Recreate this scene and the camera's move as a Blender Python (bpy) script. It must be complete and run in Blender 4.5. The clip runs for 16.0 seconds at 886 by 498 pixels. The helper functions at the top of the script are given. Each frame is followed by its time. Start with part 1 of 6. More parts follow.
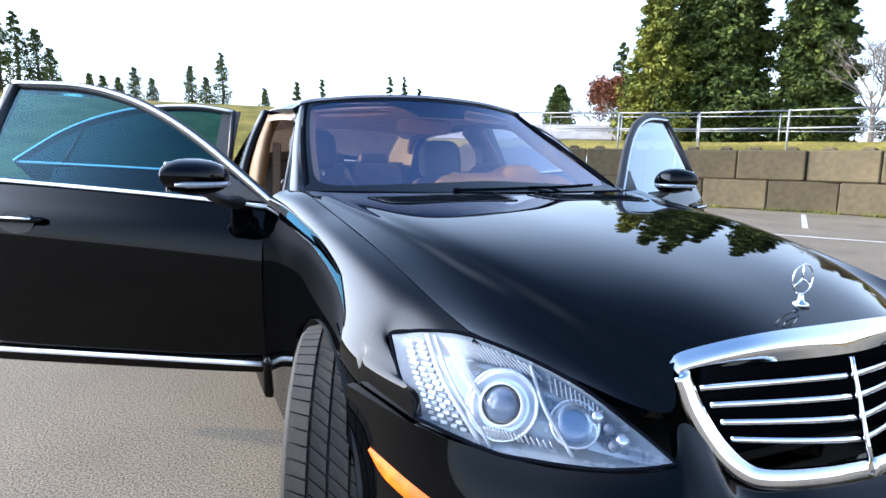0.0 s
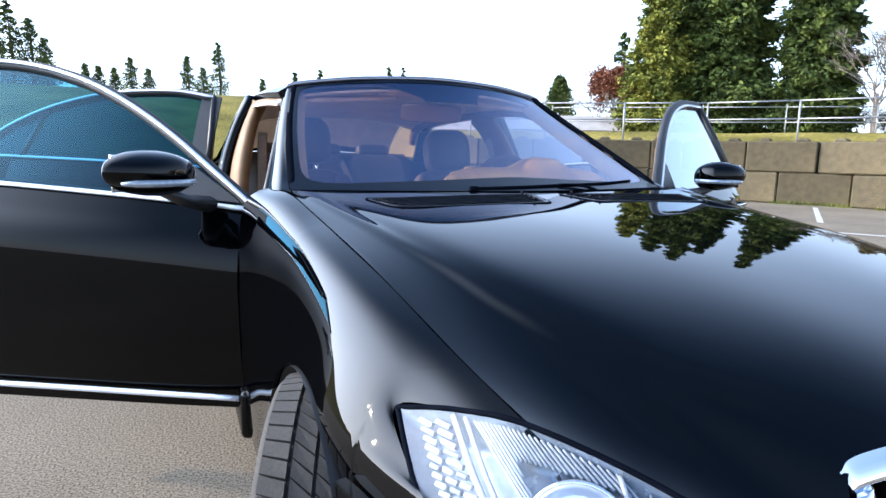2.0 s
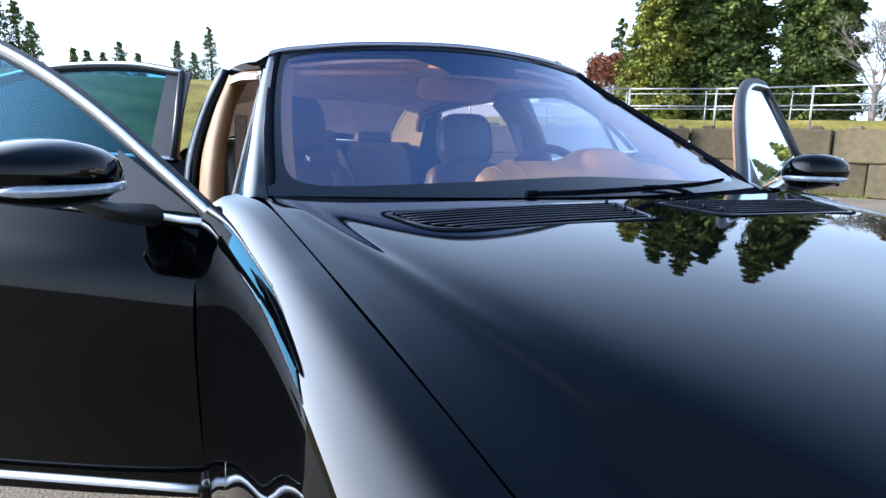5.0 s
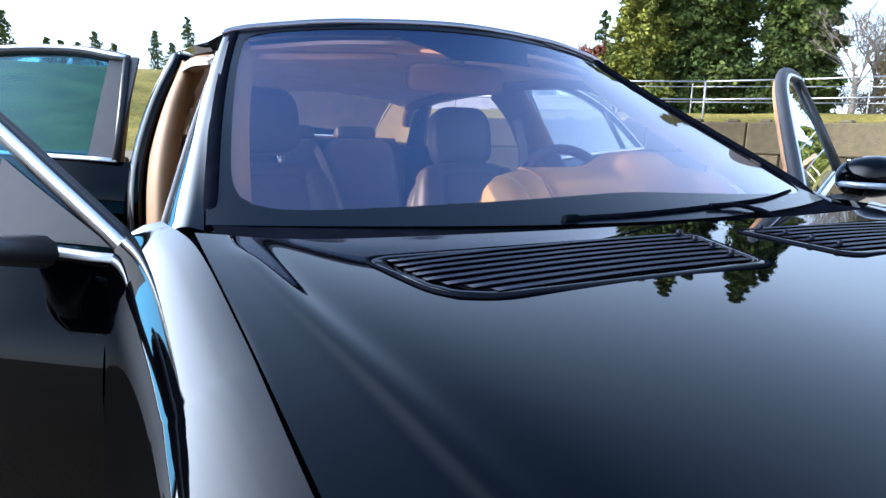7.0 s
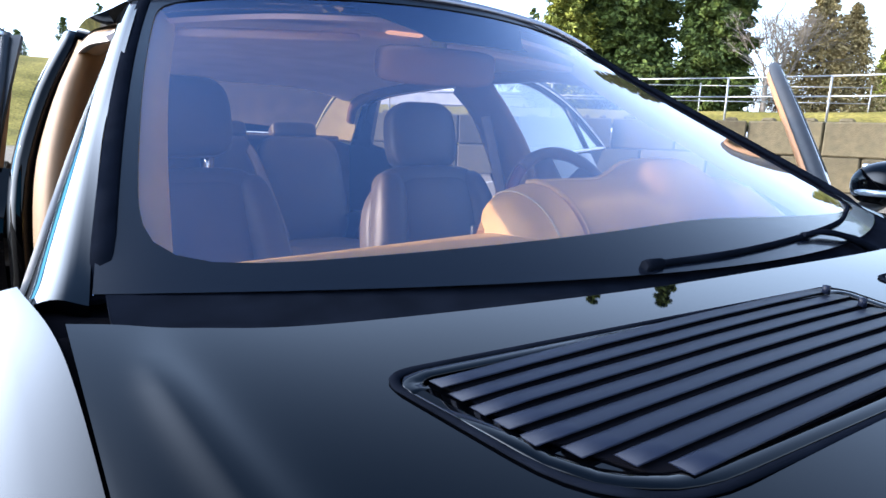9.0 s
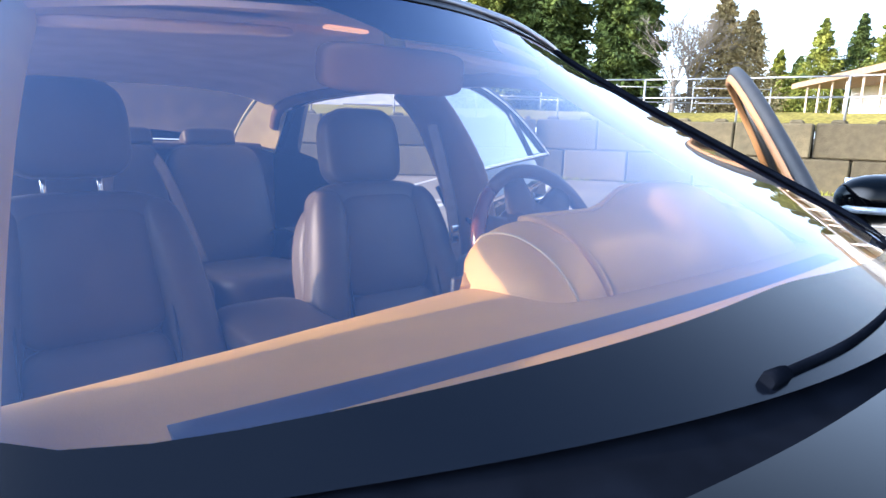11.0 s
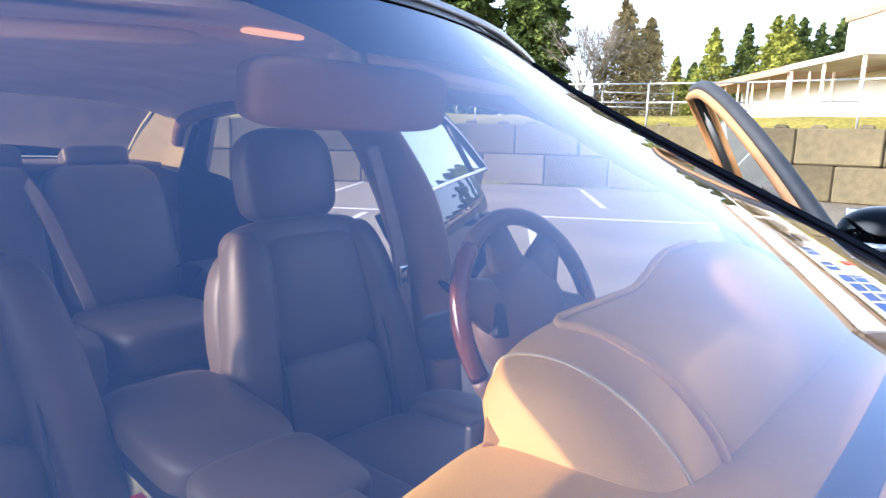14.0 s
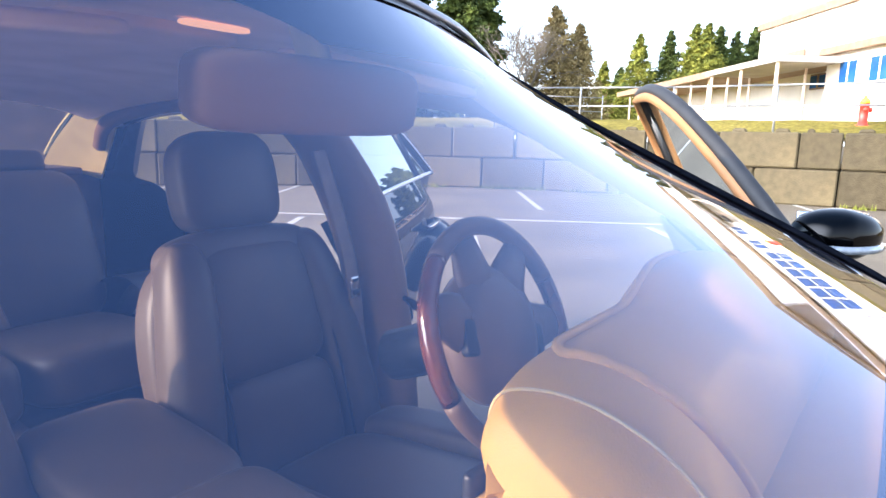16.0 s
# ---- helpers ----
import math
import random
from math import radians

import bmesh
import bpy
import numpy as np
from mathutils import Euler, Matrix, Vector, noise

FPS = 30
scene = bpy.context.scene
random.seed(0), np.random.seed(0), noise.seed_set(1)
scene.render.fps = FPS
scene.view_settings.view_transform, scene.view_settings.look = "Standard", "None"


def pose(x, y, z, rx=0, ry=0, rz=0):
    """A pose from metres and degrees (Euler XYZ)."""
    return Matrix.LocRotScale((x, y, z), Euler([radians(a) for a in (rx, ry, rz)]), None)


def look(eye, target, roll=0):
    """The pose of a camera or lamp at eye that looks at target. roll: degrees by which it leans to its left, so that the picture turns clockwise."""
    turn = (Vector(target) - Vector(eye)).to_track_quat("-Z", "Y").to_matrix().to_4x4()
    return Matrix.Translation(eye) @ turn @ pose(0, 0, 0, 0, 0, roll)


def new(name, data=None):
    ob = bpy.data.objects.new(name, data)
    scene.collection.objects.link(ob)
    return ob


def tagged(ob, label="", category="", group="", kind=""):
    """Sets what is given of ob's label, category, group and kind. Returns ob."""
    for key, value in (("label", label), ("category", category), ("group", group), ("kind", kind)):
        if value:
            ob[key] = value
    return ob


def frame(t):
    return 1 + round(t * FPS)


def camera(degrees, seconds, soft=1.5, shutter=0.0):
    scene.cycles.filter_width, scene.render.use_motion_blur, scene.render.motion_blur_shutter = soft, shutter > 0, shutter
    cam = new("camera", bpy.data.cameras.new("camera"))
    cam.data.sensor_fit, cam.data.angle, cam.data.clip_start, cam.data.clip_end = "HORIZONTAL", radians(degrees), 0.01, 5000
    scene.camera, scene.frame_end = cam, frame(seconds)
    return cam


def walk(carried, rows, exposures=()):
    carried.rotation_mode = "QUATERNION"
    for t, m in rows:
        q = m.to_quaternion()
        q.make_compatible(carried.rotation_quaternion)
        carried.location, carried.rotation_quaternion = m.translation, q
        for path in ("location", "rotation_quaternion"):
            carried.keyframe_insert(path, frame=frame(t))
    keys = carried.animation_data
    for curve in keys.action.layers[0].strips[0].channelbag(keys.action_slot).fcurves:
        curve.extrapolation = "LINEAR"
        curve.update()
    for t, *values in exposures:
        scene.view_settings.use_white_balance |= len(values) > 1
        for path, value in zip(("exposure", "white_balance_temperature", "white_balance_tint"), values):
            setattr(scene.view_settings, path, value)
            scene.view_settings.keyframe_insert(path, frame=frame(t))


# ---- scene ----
cam = camera(71.5, 16.0)
PATH = [
    (0, (-1.177, -1.799, 1.125), (-0.39, 0.017, 0.836), 1.1),
    (0.5, (-1.148, -1.711, 1.122), (-0.361, 0.103, 0.826), 1.1),
    (1, (-1.112, -1.604, 1.126), (-0.326, 0.209, 0.821), 1.1),
    (1.5, (-1.084, -1.504, 1.128), (-0.295, 0.308, 0.817), 1.1),
    (2, (-1.056, -1.396, 1.126), (-0.267, 0.415, 0.81), 1.1),
    (2.5, (-1.035, -1.296, 1.124), (-0.245, 0.512, 0.802), 1.2),
    (3, (-1.014, -1.184, 1.124), (-0.223, 0.623, 0.795), 1.2),
    (5.5, (-0.891, -0.713, 1.13), (-0.078, 1.079, 0.769), 1.2),
    (6, (-0.855, -0.619, 1.136), (-0.031, 1.167, 0.77), 1.2),
    (6.5, (-0.83, -0.535, 1.143), (0.005, 1.244, 0.771), 1.4),
    (7, (-0.805, -0.442, 1.146), (0.046, 1.328, 0.768), 1.3),
    (7.5, (-0.789, -0.369, 1.156), (0.089, 1.386, 0.77), 1.7),
    (8, (-0.775, -0.265, 1.155), (0.155, 1.463, 0.764), 1.8),
    (8.5, (-0.764, -0.18, 1.158), (0.214, 1.52, 0.767), 1.8),
    (9, (-0.748, -0.082, 1.155), (0.293, 1.581, 0.768), 1.6),
    (11.5, (-0.626, 0.248, 1.198), (0.648, 1.741, 0.817), 1.5),
    (12, (-0.594, 0.309, 1.208), (0.712, 1.776, 0.829), 1.5),
    (12.5, (-0.569, 0.361, 1.217), (0.761, 1.805, 0.839), 1.4),
    (13, (-0.542, 0.416, 1.228), (0.82, 1.831, 0.851), 1.4),
    (13.5, (-0.525, 0.458, 1.238), (0.868, 1.843, 0.863), 1.3),
    (14, (-0.51, 0.502, 1.243), (0.925, 1.845, 0.872), 1.3),
    (14.5, (-0.499, 0.533, 1.245), (0.973, 1.835, 0.878), 1.3),
    (15, (-0.487, 0.562, 1.242), (1.028, 1.817, 0.88), 1.1),
    (15.5, (-0.479, 0.58, 1.242), (1.063, 1.801, 0.882), 1.1),
    (16, (-0.481, 0.587, 1.244), (1.086, 1.776, 0.886), 1.3),
]
walk(cam, [(t, look(eye, target, roll)) for t, eye, target, roll in PATH],
     [(0, 0.24, 5950, 8), (5.5, 0.28, 5850, 7), (9, 0.50, 5850, 7), (12.5, 0.76, 6050, 7), (16, 0.57, 6350, 9)])

# ---- world, sun, exposure ----
SUN_AZ, SUN_EL = radians(-59), radians(17)      # azimuth from +y towards +x
world = bpy.data.worlds.new("sky")
scene.world = world
world.use_nodes = True
wt = world.node_tree
wt.nodes.clear()
sky = wt.nodes.new("ShaderNodeTexSky")
sky.sky_type = 'NISHITA'
sky.sun_disc = False
sky.sun_elevation, sky.sun_rotation = SUN_EL, SUN_AZ
sky.air_density, sky.dust_density, sky.ozone_density = 1.3, 1.0, 3.0
coord = wt.nodes.new("ShaderNodeTexCoord")
stretch = wt.nodes.new("ShaderNodeMapping")
stretch.inputs["Scale"].default_value = (1.0, 1.3, 2.6)
cloud = wt.nodes.new("ShaderNodeTexNoise")
cloud.inputs["Scale"].default_value = 1.3
cloud.inputs["Detail"].default_value = 3.0
cloud.inputs["Roughness"].default_value = 0.52
ramp = wt.nodes.new("ShaderNodeValToRGB")
ramp.color_ramp.elements[0].position, ramp.color_ramp.elements[0].color = 0.44, (0.0, 0.0, 0.0, 1)
ramp.color_ramp.elements[1].position, ramp.color_ramp.elements[1].color = 0.70, (0.30, 0.30, 0.30, 1)
# thin white haze, thick near the horizon and gone overhead
split = wt.nodes.new("ShaderNodeSeparateXYZ")
haze = wt.nodes.new("ShaderNodeMapRange")
haze.interpolation_type = 'SMOOTHSTEP'
haze.inputs[1].default_value, haze.inputs[2].default_value = 0.02, 0.96
haze.inputs[3].default_value, haze.inputs[4].default_value = 0.86, 0.0
cover = wt.nodes.new("ShaderNodeMath")
cover.operation, cover.use_clamp = 'MAXIMUM', True
thin = wt.nodes.new("ShaderNodeMath")
thin.operation = 'MULTIPLY'
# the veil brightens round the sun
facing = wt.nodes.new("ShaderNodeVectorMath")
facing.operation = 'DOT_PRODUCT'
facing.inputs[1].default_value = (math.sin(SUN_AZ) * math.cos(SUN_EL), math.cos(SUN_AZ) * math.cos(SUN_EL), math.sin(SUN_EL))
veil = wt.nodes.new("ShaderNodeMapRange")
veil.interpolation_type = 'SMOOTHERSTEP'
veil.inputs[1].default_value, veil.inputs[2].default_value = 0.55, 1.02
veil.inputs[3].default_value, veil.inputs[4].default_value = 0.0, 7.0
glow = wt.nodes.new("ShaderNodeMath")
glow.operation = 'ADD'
high = wt.nodes.new("ShaderNodeMapRange")
high.inputs[1].default_value, high.inputs[2].default_value = 0.45, 0.95
high.inputs[3].default_value, high.inputs[4].default_value = 1.0, 0.25
white = wt.nodes.new("ShaderNodeMix")
white.data_type, white.blend_type, white.clamp_factor = 'RGBA', 'ADD', False
white.inputs[7].default_value = (9.0, 9.5, 10.9, 1)
# high thin cloud lends the blue overhead a little more light
deep = wt.nodes.new("ShaderNodeMix")
deep.data_type, deep.blend_type = 'RGBA', 'ADD'
deep.clamp_factor = False
deep.inputs[0].default_value = 1.0
deep.inputs[7].default_value = (0.6, 1.25, 2.8, 1)
bg = wt.nodes.new("ShaderNodeBackground")
bg.inputs["Strength"].default_value = 0.15
wout = wt.nodes.new("ShaderNodeOutputWorld")
wt.links.new(coord.outputs["Generated"], stretch.inputs["Vector"])
wt.links.new(stretch.outputs["Vector"], cloud.inputs["Vector"])
wt.links.new(cloud.outputs["Fac"], ramp.inputs["Fac"])
wt.links.new(coord.outputs["Generated"], split.inputs[0])
wt.links.new(split.outputs["Z"], haze.inputs[0])
wt.links.new(split.outputs["Z"], high.inputs[0])
wt.links.new(ramp.outputs["Color"], thin.inputs[0])
wt.links.new(high.outputs[0], thin.inputs[1])
wt.links.new(thin.outputs[0], cover.inputs[0])
wt.links.new(haze.outputs[0], cover.inputs[1])
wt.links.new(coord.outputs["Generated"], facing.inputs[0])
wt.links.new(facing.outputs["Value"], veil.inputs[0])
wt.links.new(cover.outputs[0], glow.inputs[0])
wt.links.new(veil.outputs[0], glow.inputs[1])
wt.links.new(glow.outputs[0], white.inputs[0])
wt.links.new(sky.outputs["Color"], deep.inputs[6])
wt.links.new(deep.outputs[2], white.inputs[6])
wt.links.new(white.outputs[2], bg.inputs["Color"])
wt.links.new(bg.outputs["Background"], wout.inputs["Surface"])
sun_lamp = bpy.data.lights.new("sun", 'SUN')
sun_lamp.energy, sun_lamp.angle, sun_lamp.color = 5.0, radians(0.6), (1.0, 0.80, 0.58)
sun_at = Vector((math.sin(SUN_AZ) * math.cos(SUN_EL), math.cos(SUN_AZ) * math.cos(SUN_EL), math.sin(SUN_EL)))
new("sun", sun_lamp).matrix_world = look(sun_at * 100, (0, 0, 0))


# ---- materials ----
def material(name, color, rough=0.5, metal=0.0, spread=0.0, scale=8.0, fine=0.0, fine_scale=120.0, bump=0.0, bump_scale=200.0,
             coat=0.0, second=None, spec=0.5, vary=0.0, rough_spread=0.0):
    """A principled material: a base colour broken by a coarse and a fine noise, rough and bumped at its own scale."""
    m = bpy.data.materials.new(name)
    m.use_nodes = True
    nt = m.node_tree
    p = nt.nodes["Principled BSDF"]
    p.inputs["Roughness"].default_value = rough
    p.inputs["Metallic"].default_value = metal
    p.inputs["Specular IOR Level"].default_value = spec
    p.inputs["Coat Weight"].default_value = coat
    p.inputs["Coat Roughness"].default_value = 0.02
    p.inputs["Base Color"].default_value = (*color, 1)
    co = nt.nodes.new("ShaderNodeTexCoord")

    def noise_at(s, detail=4.0):
        n = nt.nodes.new("ShaderNodeTexNoise")
        n.inputs["Scale"].default_value = s
        n.inputs["Detail"].default_value = detail
        nt.links.new(co.outputs["Object"], n.inputs["Vector"])
        return n

    last = None
    if spread or second:
        n = noise_at(scale)
        r = nt.nodes.new("ShaderNodeValToRGB")
        dark = tuple(c * (1 - spread) for c in color)
        light = second or tuple(min(1, c * (1 + spread)) for c in color)
        r.color_ramp.elements[0].position, r.color_ramp.elements[0].color = 0.34, (*dark, 1)
        r.color_ramp.elements[1].position, r.color_ramp.elements[1].color = 0.68, (*light, 1)
        nt.links.new(n.outputs["Fac"], r.inputs["Fac"])
        last = r.outputs["Color"]
    if fine and last:
        n = noise_at(fine_scale, 3.0)
        r = nt.nodes.new("ShaderNodeValToRGB")
        r.color_ramp.elements[0].position, r.color_ramp.elements[0].color = 0.35, (1 - fine, 1 - fine, 1 - fine, 1)
        r.color_ramp.elements[1].position, r.color_ramp.elements[1].color = 0.65, (1 + fine, 1 + fine, 1 + fine, 1)
        nt.links.new(n.outputs["Fac"], r.inputs["Fac"])
        x = nt.nodes.new("ShaderNodeMix")
        x.data_type, x.blend_type = 'RGBA', 'MULTIPLY'
        x.inputs[0].default_value = 1.0
        nt.links.new(last, x.inputs[6])
        nt.links.new(r.outputs["Color"], x.inputs[7])
        last = x.outputs[2]
    if vary and last:
        info = nt.nodes.new("ShaderNodeObjectInfo")
        mr = nt.nodes.new("ShaderNodeMapRange")
        mr.inputs[3].default_value, mr.inputs[4].default_value = 1 - vary, 1 + vary
        x = nt.nodes.new("ShaderNodeMix")
        x.data_type, x.blend_type = 'RGBA', 'MULTIPLY'
        x.inputs[0].default_value = 1.0
        nt.links.new(info.outputs["Random"], mr.inputs[0])
        nt.links.new(last, x.inputs[6])
        nt.links.new(mr.outputs[0], x.inputs[7])
        last = x.outputs[2]
    if last:
        nt.links.new(last, p.inputs["Base Color"])
    if rough_spread:
        n = noise_at(scale * 1.7)
        mr = nt.nodes.new("ShaderNodeMapRange")
        mr.inputs[3].default_value, mr.inputs[4].default_value = max(0, rough - rough_spread), rough + rough_spread
        nt.links.new(n.outputs["Fac"], mr.inputs[0])
        nt.links.new(mr.outputs[0], p.inputs["Roughness"])
    if bump:
        n = noise_at(bump_scale, 5.0)
        b = nt.nodes.new("ShaderNodeBump")
        b.inputs["Strength"].default_value = bump
        b.inputs["Distance"].default_value = 0.6 / bump_scale
        nt.links.new(n.outputs["Fac"], b.inputs["Height"])
        nt.links.new(b.outputs["Normal"], p.inputs["Normal"])
    return m


def glass(name, tint, gloss_tint=(1, 1, 1), base=0.0, rough=0.0, ior=1.5, faces=1.0, graze=0.0, film=0.0):
    """Thin glazing: light goes straight through, tinted, and the face mirrors more, and whiter by graze, at a glance."""
    m = bpy.data.materials.new(name)
    m.use_nodes = True
    nt = m.node_tree
    nt.nodes.clear()
    clear = nt.nodes.new("ShaderNodeBsdfTransparent")
    clear.inputs["Color"].default_value = (*tint, 1)
    gloss = nt.nodes.new("ShaderNodeBsdfGlossy")
    gloss.inputs["Color"].default_value = (*gloss_tint, 1)
    gloss.inputs["Roughness"].default_value = rough
    f = nt.nodes.new("ShaderNodeFresnel")
    f.inputs["IOR"].default_value = ior
    add = nt.nodes.new("ShaderNodeMath")
    add.operation, add.use_clamp = 'MULTIPLY_ADD', True
    add.inputs[1].default_value, add.inputs[2].default_value = faces, base
    mix = nt.nodes.new("ShaderNodeMixShader")
    o = nt.nodes.new("ShaderNodeOutputMaterial")
    nt.links.new(f.outputs["Fac"], add.inputs[0])
    nt.links.new(add.outputs[0], mix.inputs["Fac"])
    if graze:
        pale = nt.nodes.new("ShaderNodeMix")
        pale.data_type = 'RGBA'
        pale.inputs[6].default_value, pale.inputs[7].default_value = (*gloss_tint, 1), (0.97, 0.96, 1.0, 1)
        more = nt.nodes.new("ShaderNodeMath")
        more.operation, more.use_clamp = 'MULTIPLY_ADD', True
        more.inputs[1].default_value, more.inputs[2].default_value = graze, -0.13 * graze
        nt.links.new(f.outputs["Fac"], more.inputs[0])
        nt.links.new(more.outputs[0], pale.inputs[0])
        nt.links.new(pale.outputs[2], gloss.inputs["Color"])
    nt.links.new(clear.outputs[0], mix.inputs[1])
    nt.links.new(gloss.outputs[0], mix.inputs[2])
    last = mix
    if film:
        dust = nt.nodes.new("ShaderNodeBsdfDiffuse")
        dust.inputs["Color"].default_value = (0.62, 0.56, 0.78, 1)
        last = nt.nodes.new("ShaderNodeMixShader")
        last.inputs["Fac"].default_value = film
        nt.links.new(mix.outputs[0], last.inputs[1])
        nt.links.new(dust.outputs[0], last.inputs[2])
    nt.links.new(last.outputs[0], o.inputs["Surface"])
    return m


ASPHALT = material("asphalt", (0.160, 0.132, 0.097), 0.9, spread=0.16, scale=0.8, fine=0.62, fine_scale=125, bump=0.55, bump_scale=140, spec=0.12)
LINE = material("road_paint", (0.40, 0.385, 0.35), 0.7, spread=0.25, scale=14, fine=0.25, fine_scale=160, bump=0.4, bump_scale=150)
GRASS = material("grass", (0.165, 0.140, 0.020), 0.95, spread=0.35, scale=0.35, fine=0.45, fine_scale=9, bump=0.8, bump_scale=14, second=(0.24, 0.185, 0.04), spec=0.1)
CONCRETE = material("concrete", (0.094, 0.076, 0.045), 0.9, spread=0.20, scale=0.55, fine=0.13, fine_scale=7, bump=0.7, bump_scale=30, second=(0.124, 0.096, 0.052), vary=0.32, spec=0.2)
GALV = material("galvanised_steel", (0.30, 0.30, 0.30), 0.55, 0.6, spread=0.12, scale=9, bump=0.05, bump_scale=80)
BARK = material("bark", (0.075, 0.052, 0.036), 0.95, spread=0.4, scale=5, bump=0.8, bump_scale=25)
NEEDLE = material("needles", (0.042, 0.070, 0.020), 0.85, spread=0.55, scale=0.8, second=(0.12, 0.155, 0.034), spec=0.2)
# lighter needle copy with sunlight in its colour; the weeds share it
NEEDLE_LIT = material("sunlit_needles", (0.085, 0.12, 0.024), 0.85, spread=0.4, scale=0.6, second=(0.27, 0.265, 0.045), spec=0.2)
NEEDLE_BROWN = material("brownish_needles", (0.25, 0.19, 0.085), 0.9, spread=0.4, scale=0.8, second=(0.40, 0.30, 0.13), spec=0.2)
LEAF_RED = material("russet_leaves", (0.13, 0.042, 0.025), 0.85, spread=0.4, scale=0.8, second=(0.20, 0.075, 0.035), spec=0.2)
TWIG = material("bare_twigs", (0.20, 0.165, 0.135), 0.9, spread=0.25, scale=3)
STUCCO = material("cream_stucco", (0.76, 0.70, 0.62), 0.85, spread=0.06, scale=0.7, bump=0.2, bump_scale=60)
STUCCO_PINK = material("pinkish_stucco", (0.66, 0.52, 0.42), 0.85, spread=0.06, scale=0.7, bump=0.2, bump_scale=60)
# school end walls: shade put into the colour as a darker grey
SHADED_WALL = material("wall_with_painted_shade", (0.20, 0.195, 0.19), 0.8, spread=0.10, scale=0.6, bump=0.2, bump_scale=40)
STUCCO_TAN = material("tan_stucco", (0.62, 0.47, 0.34), 0.85, spread=0.08, scale=0.7, bump=0.2, bump_scale=60)
ROOF_METAL = material("roof_metal", (0.34, 0.31, 0.28), 0.6, spread=0.15, scale=1.0)
FASCIA = material("wood_fascia", (0.24, 0.155, 0.095), 0.7, spread=0.2, scale=3)
BLUE_PANE = material("blue_pane", (0.015, 0.075, 0.23), 0.12, spread=0.2, scale=2.0)
RED_PAINT = material("red_paint", (0.62, 0.035, 0.02), 0.4, spread=0.15, scale=9)
YELLOW_PAINT = material("yellow_paint", (0.78, 0.50, 0.03), 0.45, spread=0.12, scale=9)
PAINT = material("black_car_paint", (0.0004, 0.0005, 0.0008), 0.30, 0.0, coat=1.0, spec=0.0)
PAINT.node_tree.nodes["Principled BSDF"].inputs["Coat IOR"].default_value = 1.29
BLACK = material("black_plastic", (0.012, 0.012, 0.013), 0.45, spread=0.2, scale=20, bump=0.05, bump_scale=400)
RUBBER = material("tyre_rubber", (0.020, 0.0172, 0.014), 0.82, spread=0.28, scale=14, fine=0.25, fine_scale=220, bump=0.25, bump_scale=300)
SEAL = material("rubber_seal", (0.018, 0.018, 0.02), 0.6, spread=0.15, scale=30)
CHROME = material("chrome", (0.86, 0.87, 0.89), 0.06, 1.0, rough_spread=0.03, scale=20)
SATIN = material("satin_aluminium", (0.80, 0.82, 0.86), 0.38, 0.6, rough_spread=0.06, scale=14)
ALLOY = material("alloy", (0.60, 0.61, 0.63), 0.28, 0.9, rough_spread=0.06, scale=14)
# tan leather, albedo lowered so the cabin's shade is in the colour
SHADED_LEATHER = material("shaded_tan_leather", (0.086, 0.060, 0.038), 0.5, spread=0.10, scale=9, fine=0.08, fine_scale=300, bump=0.22, bump_scale=420)
DASHSKIN = material("tan_dash_skin", (0.54, 0.318, 0.074), 0.6, spread=0.07, scale=8, fine=0.06, fine_scale=300, bump=0.3, bump_scale=500)
TRIM = material("beige_trim", (0.60, 0.48, 0.22), 0.7, spread=0.08, scale=9, bump=0.15, bump_scale=350)
TAN_TRIM = material("brown_tan_trim", (0.20, 0.108, 0.045), 0.65, spread=0.10, scale=9, bump=0.15, bump_scale=350)
DOOR_TAN = material("door_tan_leather", (0.30, 0.140, 0.052), 0.55, spread=0.10, scale=9, bump=0.15, bump_scale=350)
CLOTH = material("headliner_cloth", (0.76, 0.62, 0.56), 0.95, spread=0.08, scale=8, bump=0.25, bump_scale=500)
CARPET = material("brown_carpet", (0.14, 0.095, 0.065), 0.98, spread=0.2, scale=12, bump=0.5, bump_scale=350)
WOOD = material("walnut_veneer", (0.10, 0.030, 0.014), 0.14, spread=0.5, scale=18, coat=0.8)
WHEEL_TAN = material("wheel_leather", (0.13, 0.085, 0.055), 0.45, spread=0.1, scale=12, bump=0.2, bump_scale=450)
BELT = material("belt_webbing", (0.24, 0.17, 0.12), 0.75, spread=0.1, scale=40, bump=0.3, bump_scale=700)
RED_PLASTIC = material("red_plastic", (0.45, 0.02, 0.015), 0.4, spread=0.1, scale=30)
AMBER = material("amber_plastic", (0.75, 0.120, 0.004), 0.55, spread=0.30, scale=28, spec=0.2)
REFLECTOR = material("lamp_reflector", (0.72, 0.75, 0.80), 0.14, 0.85, rough_spread=0.08, scale=30)
SHELL = material("bright_housing", (0.28, 0.325, 0.39), 0.26, 0.4, rough_spread=0.1, scale=30)
PROJECTOR = material("projector_glass", (0.09, 0.115, 0.17), 0.08, spread=0.4, scale=30, coat=1.0)
WINDSCREEN = glass("windscreen_glass", (0.87, 0.80, 0.79), (0.44, 0.575, 0.87), 0.118, faces=0.95, graze=2.2, film=0.005)
GREY_GLASS = glass("grey_tinted_glass", (0.46, 0.56, 0.62), (0.82, 0.92, 1.0), 0.03, faces=2.0)
BLUE_GLASS = glass("blue_tinted_glass", (0.075, 0.255, 0.37), (0.50, 0.80, 1.0), 0.012, faces=0.6)
DARK_GLASS = glass("dark_rear_glass", (0.012, 0.020, 0.045), (0.8, 0.9, 1.0), 0.02)
